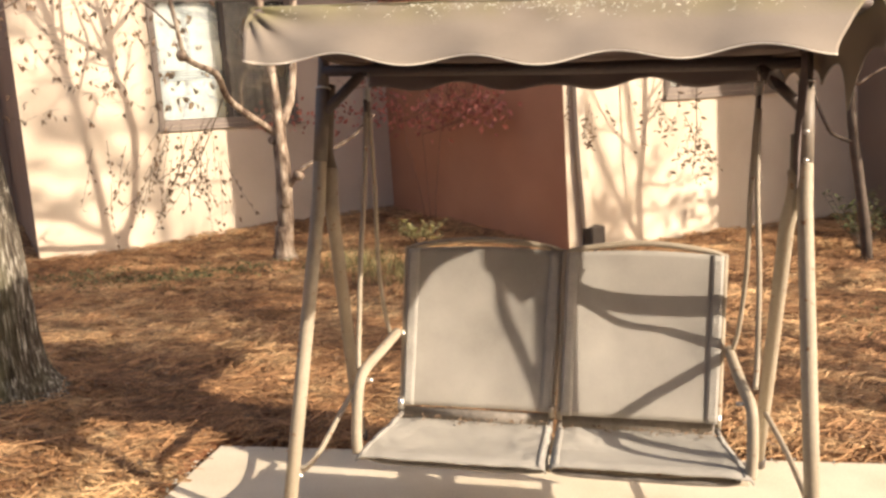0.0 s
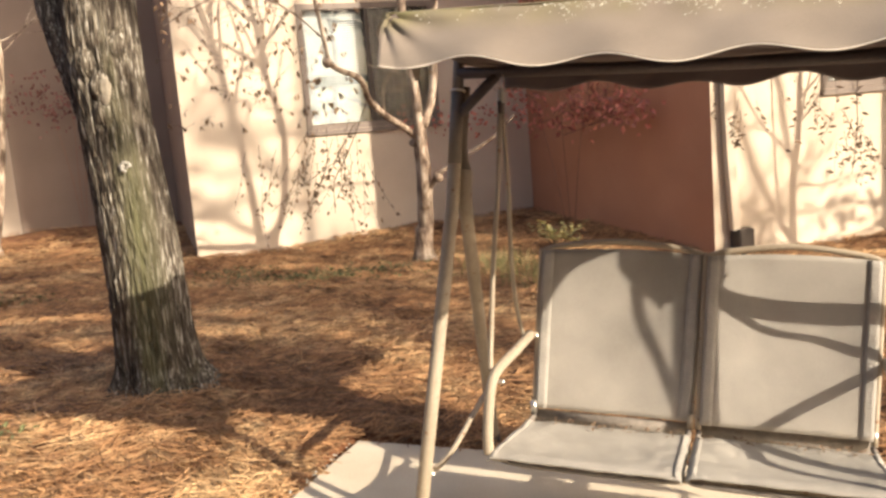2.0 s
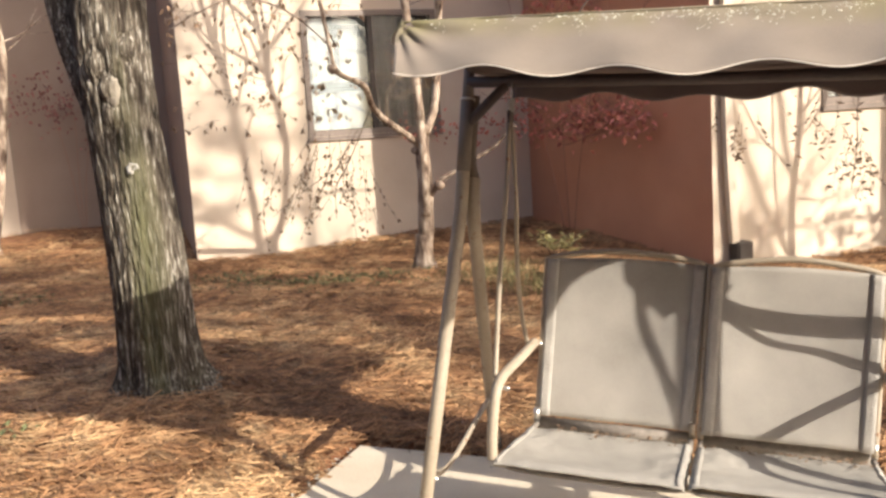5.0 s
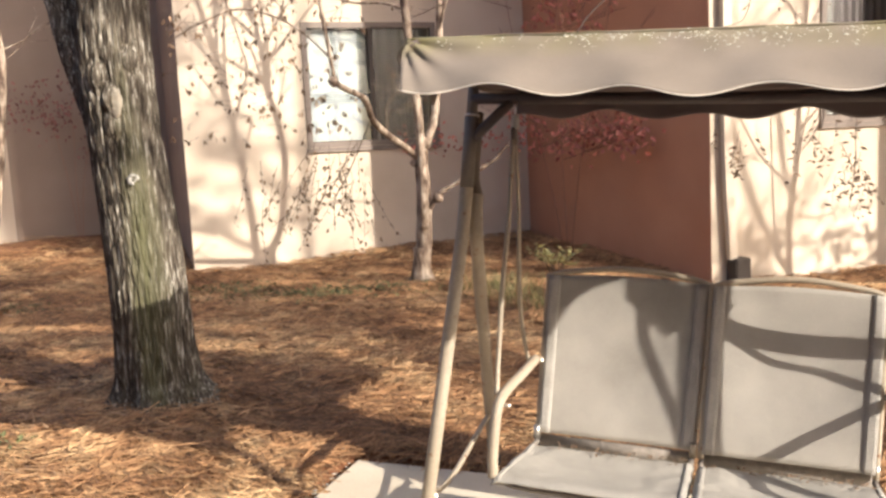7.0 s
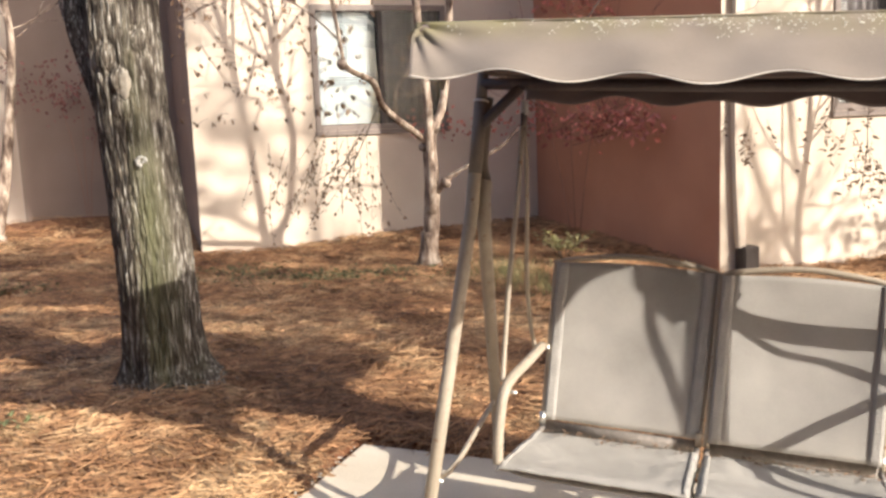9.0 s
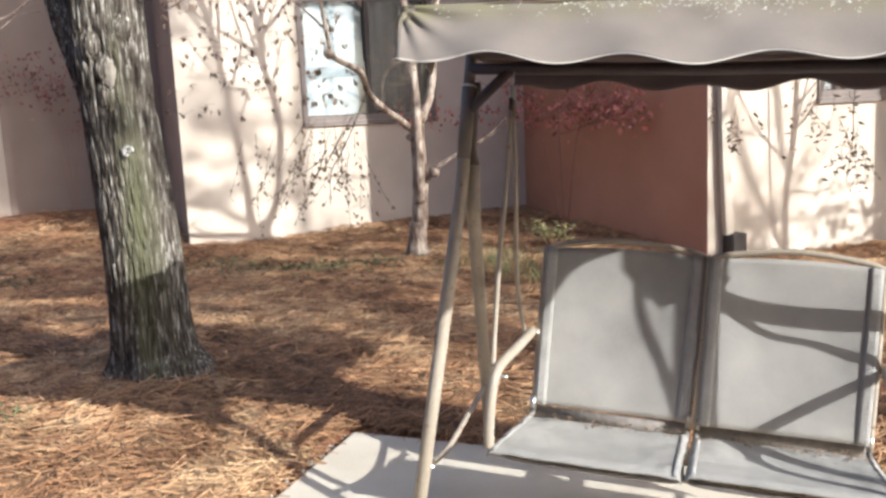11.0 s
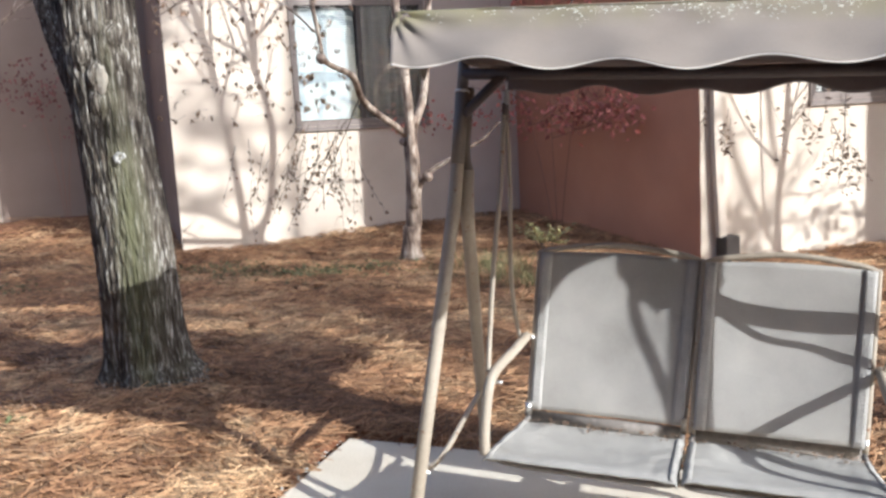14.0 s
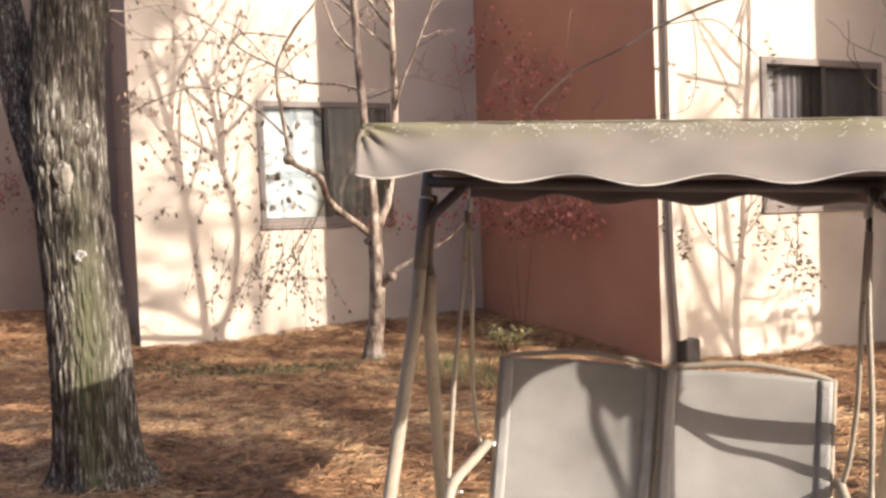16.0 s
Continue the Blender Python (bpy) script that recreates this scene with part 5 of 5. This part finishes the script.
def weeds():
    rng = random.Random(8)
    ms = Mesher()
    for cx, cy, sx, sy, n in ((-2.5, 7.2, 0.8, 0.4, 900), (-1.95, 7.4, 0.5, 0.4, 380), (-3.3, 7.8, 0.6, 0.4, 260), (-4.9, 6.6, 0.5, 0.3, 160), (-2.6, 3.35, 0.12, 0.08, 60), (3.0, 5.2, 0.6, 0.4, 120)):
        for _ in range(n):
            x, y = rng.gauss(cx, sx * 0.6), rng.gauss(cy, sy * 0.6)
            p = Vector((x, y, height(x, y) + rng.uniform(0.0, 0.07)))
            ms.leaf(p, rand_dir(rng, rng.uniform(0.0, 1.0)), Vector((0, 0, 1)), rng.uniform(0.03, 0.07), rng.uniform(0.015, 0.03))
    tagged(ms.make("weeds", WEED, smooth=False), "low green weeds coming through the pine straw", "weeds", kind="stuff")
    ms = Mesher()
    for cx, cy, sx, sy, n in ((-0.7, 7.3, 0.35, 0.5, 900), (-0.3, 6.6, 0.25, 0.35, 500)):
        for _ in range(n):
            x, y = rng.gauss(cx, sx * 0.6), rng.gauss(cy, sy * 0.6)
            z = height(x, y)
            d = Vector((rng.uniform(-0.5, 0.5), rng.uniform(-0.5, 0.5), 1)).normalized()
            h = rng.uniform(0.06, 0.2)
            s = rand_dir(rng) * 0.003
            b = len(ms.v)
            p = Vector((x, y, z - 0.01))
            bend = Vector((d.x, d.y, 0)) * h * 0.4
            ms.v += [p - s, p + s, p + d * h * 0.6 + s * 0.8, p + d * h * 0.6 - s * 0.8, p + d * h + bend]
            ms.f += [(b, b + 1, b + 2, b + 3), (b + 3, b + 2, b + 4)]
    tagged(ms.make("grass", GRASS, smooth=False), "thin yellow-green grass tufts among the straw", "grass", kind="stuff")


weeds()


# ---------------------------------------------------------------- pine straw
def on_pad(x, y):
    d = Vector((x - 0.253, y - 2.488))
    xl, yl = d.dot(SWING_U), d.dot(SWING_V)
    back = PAD_BACK_L[1] + (xl - PAD_BACK_L[0]) * (PAD_BACK_R[1] - PAD_BACK_L[1]) / (PAD_BACK_R[0] - PAD_BACK_L[0])
    return max(PAD_BACK_L[0] - xl, yl - back)


def pine_straw():
    rng = np.random.default_rng(4)
    v, f = [], []
    count = 0
    while count < 122000:
        ang = radians(rng.uniform(-35, 43))
        dist = 2.6 * (12.5 / 2.6) ** rng.uniform(0, 1) if rng.random() < 0.75 else rng.uniform(2.6, 10.5)
        x, y = -dist * math.sin(ang), dist * math.cos(ang)
        if rng.random() < 0.2:
            x, y = rng.uniform(-8, 6), rng.uniform(-3.5, 11)
            dist = 6.0
        off = on_pad(x, y)
        if off < 0.015 or (off < 0.1 and rng.random() < 0.45):
            continue
        if (Vector((x, y)) - CORNER).dot(Vector((0.4848, -0.8746))) < 0 and x > 1.0:
            continue
        count += 1
        a = 2.6 * noise.noise((x * 2.1, y * 2.1, 5.0)) + rng.normal(0, 0.9)
        ln = rng.uniform(0.09, 0.2)
        w = rng.uniform(0.0011, 0.0021) * (0.75 + 0.16 * dist)
        lift = 0.012 + 0.022 * max(0, noise.noise((x * 6, y * 6, 2))) + abs(rng.normal(0, 0.017))
        z = height(x, y) + 0.03 * noise.noise((x * 1.3, y * 1.3, 0)) + 0.014 * noise.noise((x * 5, y * 5, 3)) - 0.03 * math.exp(-off / 0.1)
        dx, dy = math.cos(a), math.sin(a)
        t0, t1, bend = rng.normal(0, 0.012), rng.normal(0, 0.016), rng.normal(0, 0.025)
        b = len(v)
        for s, hz, bb in ((-0.5, t0, 0), (0.0, 0.008, bend), (0.5, t1, 0)):
            px, py, pz = x + dx * ln * s - dy * bb, y + dy * ln * s + dx * bb, z + lift + hz
            v += [(px + dy * w, py - dx * w, pz), (px - dy * w, py + dx * w, pz + w)]
        f += [(b, b + 2, b + 3, b + 1), (b + 2, b + 4, b + 5, b + 3)]
    me = bpy.data.meshes.new("pine_straw")
    me.from_pydata(v, [], f)
    me.materials.append(NEEDLE)
    tagged(new("pine_straw", me), "loose layer of rust and tan pine needles", "pine straw", kind="stuff")


pine_straw()


def litter():
    rng = random.Random(14)
    ms = Mesher()
    for _ in range(420):
        a, d = radians(rng.uniform(-35, 34)), rng.uniform(2.8, 9.5)
        x, y = -d * math.sin(a), d * math.cos(a)
        if on_pad(x, y) < 0.02:
            continue
        p = Vector((x, y, height(x, y) + 0.05))
        ms.leaf(p, rand_dir(rng, rng.uniform(-0.2, 0.3)), Vector((0, 0, 1)), rng.uniform(0.03, 0.06), rng.uniform(0.02, 0.035))
    tagged(ms.make("leaf_litter", DRY_LEAF, smooth=False), "scattered dry leaves on the pine straw", "leaf litter", kind="stuff")
    peb = bmesh.new()
    m = SWING
    for k in range(130):
        if k < 85:
            p = Vector((-1.475 - abs(rng.gauss(0, 0.02)), rng.uniform(-0.6, 0.79), -0.005 + rng.uniform(-0.02, 0.008)))
        else:
            xl = rng.uniform(0.7, 1.9)
            p = Vector((xl, 0.80 + (xl + 1.47) * 0.095 + abs(rng.gauss(0.01, 0.015)), rng.uniform(-0.02, 0.005)))
        r = rng.uniform(0.003, 0.0075)
        bmesh.ops.create_icosphere(peb, subdivisions=1, radius=r, matrix=m @ Matrix.Translation(p) @ Matrix.Diagonal((1, rng.uniform(0.7, 1.2), 0.7, 1)))
    tagged(mesh_object("gravel", peb, LICHEN), "small pale stones along the slab edge", "gravel", kind="stuff")
    # crumbs of leaf and bark caught in the hinge gap of the seats
    ms = Mesher()
    for k in range(110):
        xl = rng.uniform(-0.55, 0.56)
        p = m @ Vector((xl, 0.352 + rng.uniform(-0.03, 0.006), 0.353 + rng.uniform(0, 0.010)))
        ms.leaf(p, rand_dir(rng, rng.uniform(-0.1, 0.4)), Vector((0, 0, 1)), rng.uniform(0.01, 0.03), rng.uniform(0.005, 0.014))
    tagged(ms.make("seat_debris", DRY_LEAF, smooth=False), "dry leaf crumbs caught at the seat hinges", "leaf litter", kind="stuff")


litter()


# ---------------------------------------------------------------- woods behind the patio
def far_woods():
    rng = random.Random(33)
    tr, cr = Mesher(), Mesher()
    for k in range(70):
        a = radians(rng.uniform(95, 265))
        if 120 < math.degrees(a) % 360 < 128:
            continue
        d = rng.uniform(24, 44)
        x, y = d * math.sin(a), d * math.cos(a)
        if (Vector((x, y)).normalized() - SUN_AZ).length < 0.55:
            continue
        h = rng.uniform(9, 15)
        p = Vector((x, y, -0.5))
        tr.tube([p, p + Vector((rng.uniform(-0.3, 0.3), 0, h * 0.5)), p + Vector((rng.uniform(-0.6, 0.6), 0, h))], 0.22, 0.06, 7)
        for _ in range(150):
            q = p + Vector((rng.gauss(0, 1.9), rng.gauss(0, 1.9), h * rng.uniform(0.12, 1.02)))
            cr.leaf(q, rand_dir(rng, rng.uniform(-0.5, 0.8)), rand_dir(rng, 0.5), rng.uniform(0.7, 1.3), rng.uniform(0.5, 0.9))
    w = root("woods", Matrix.Identity(4), "belt of evergreen trees behind the patio", "trees", kind="stuff")
    tr.make("trunks", DARK_BARK, w, kind="stuff")
    cr.make("crowns", LEAF_DULL, w, kind="stuff", smooth=False)


far_woods()
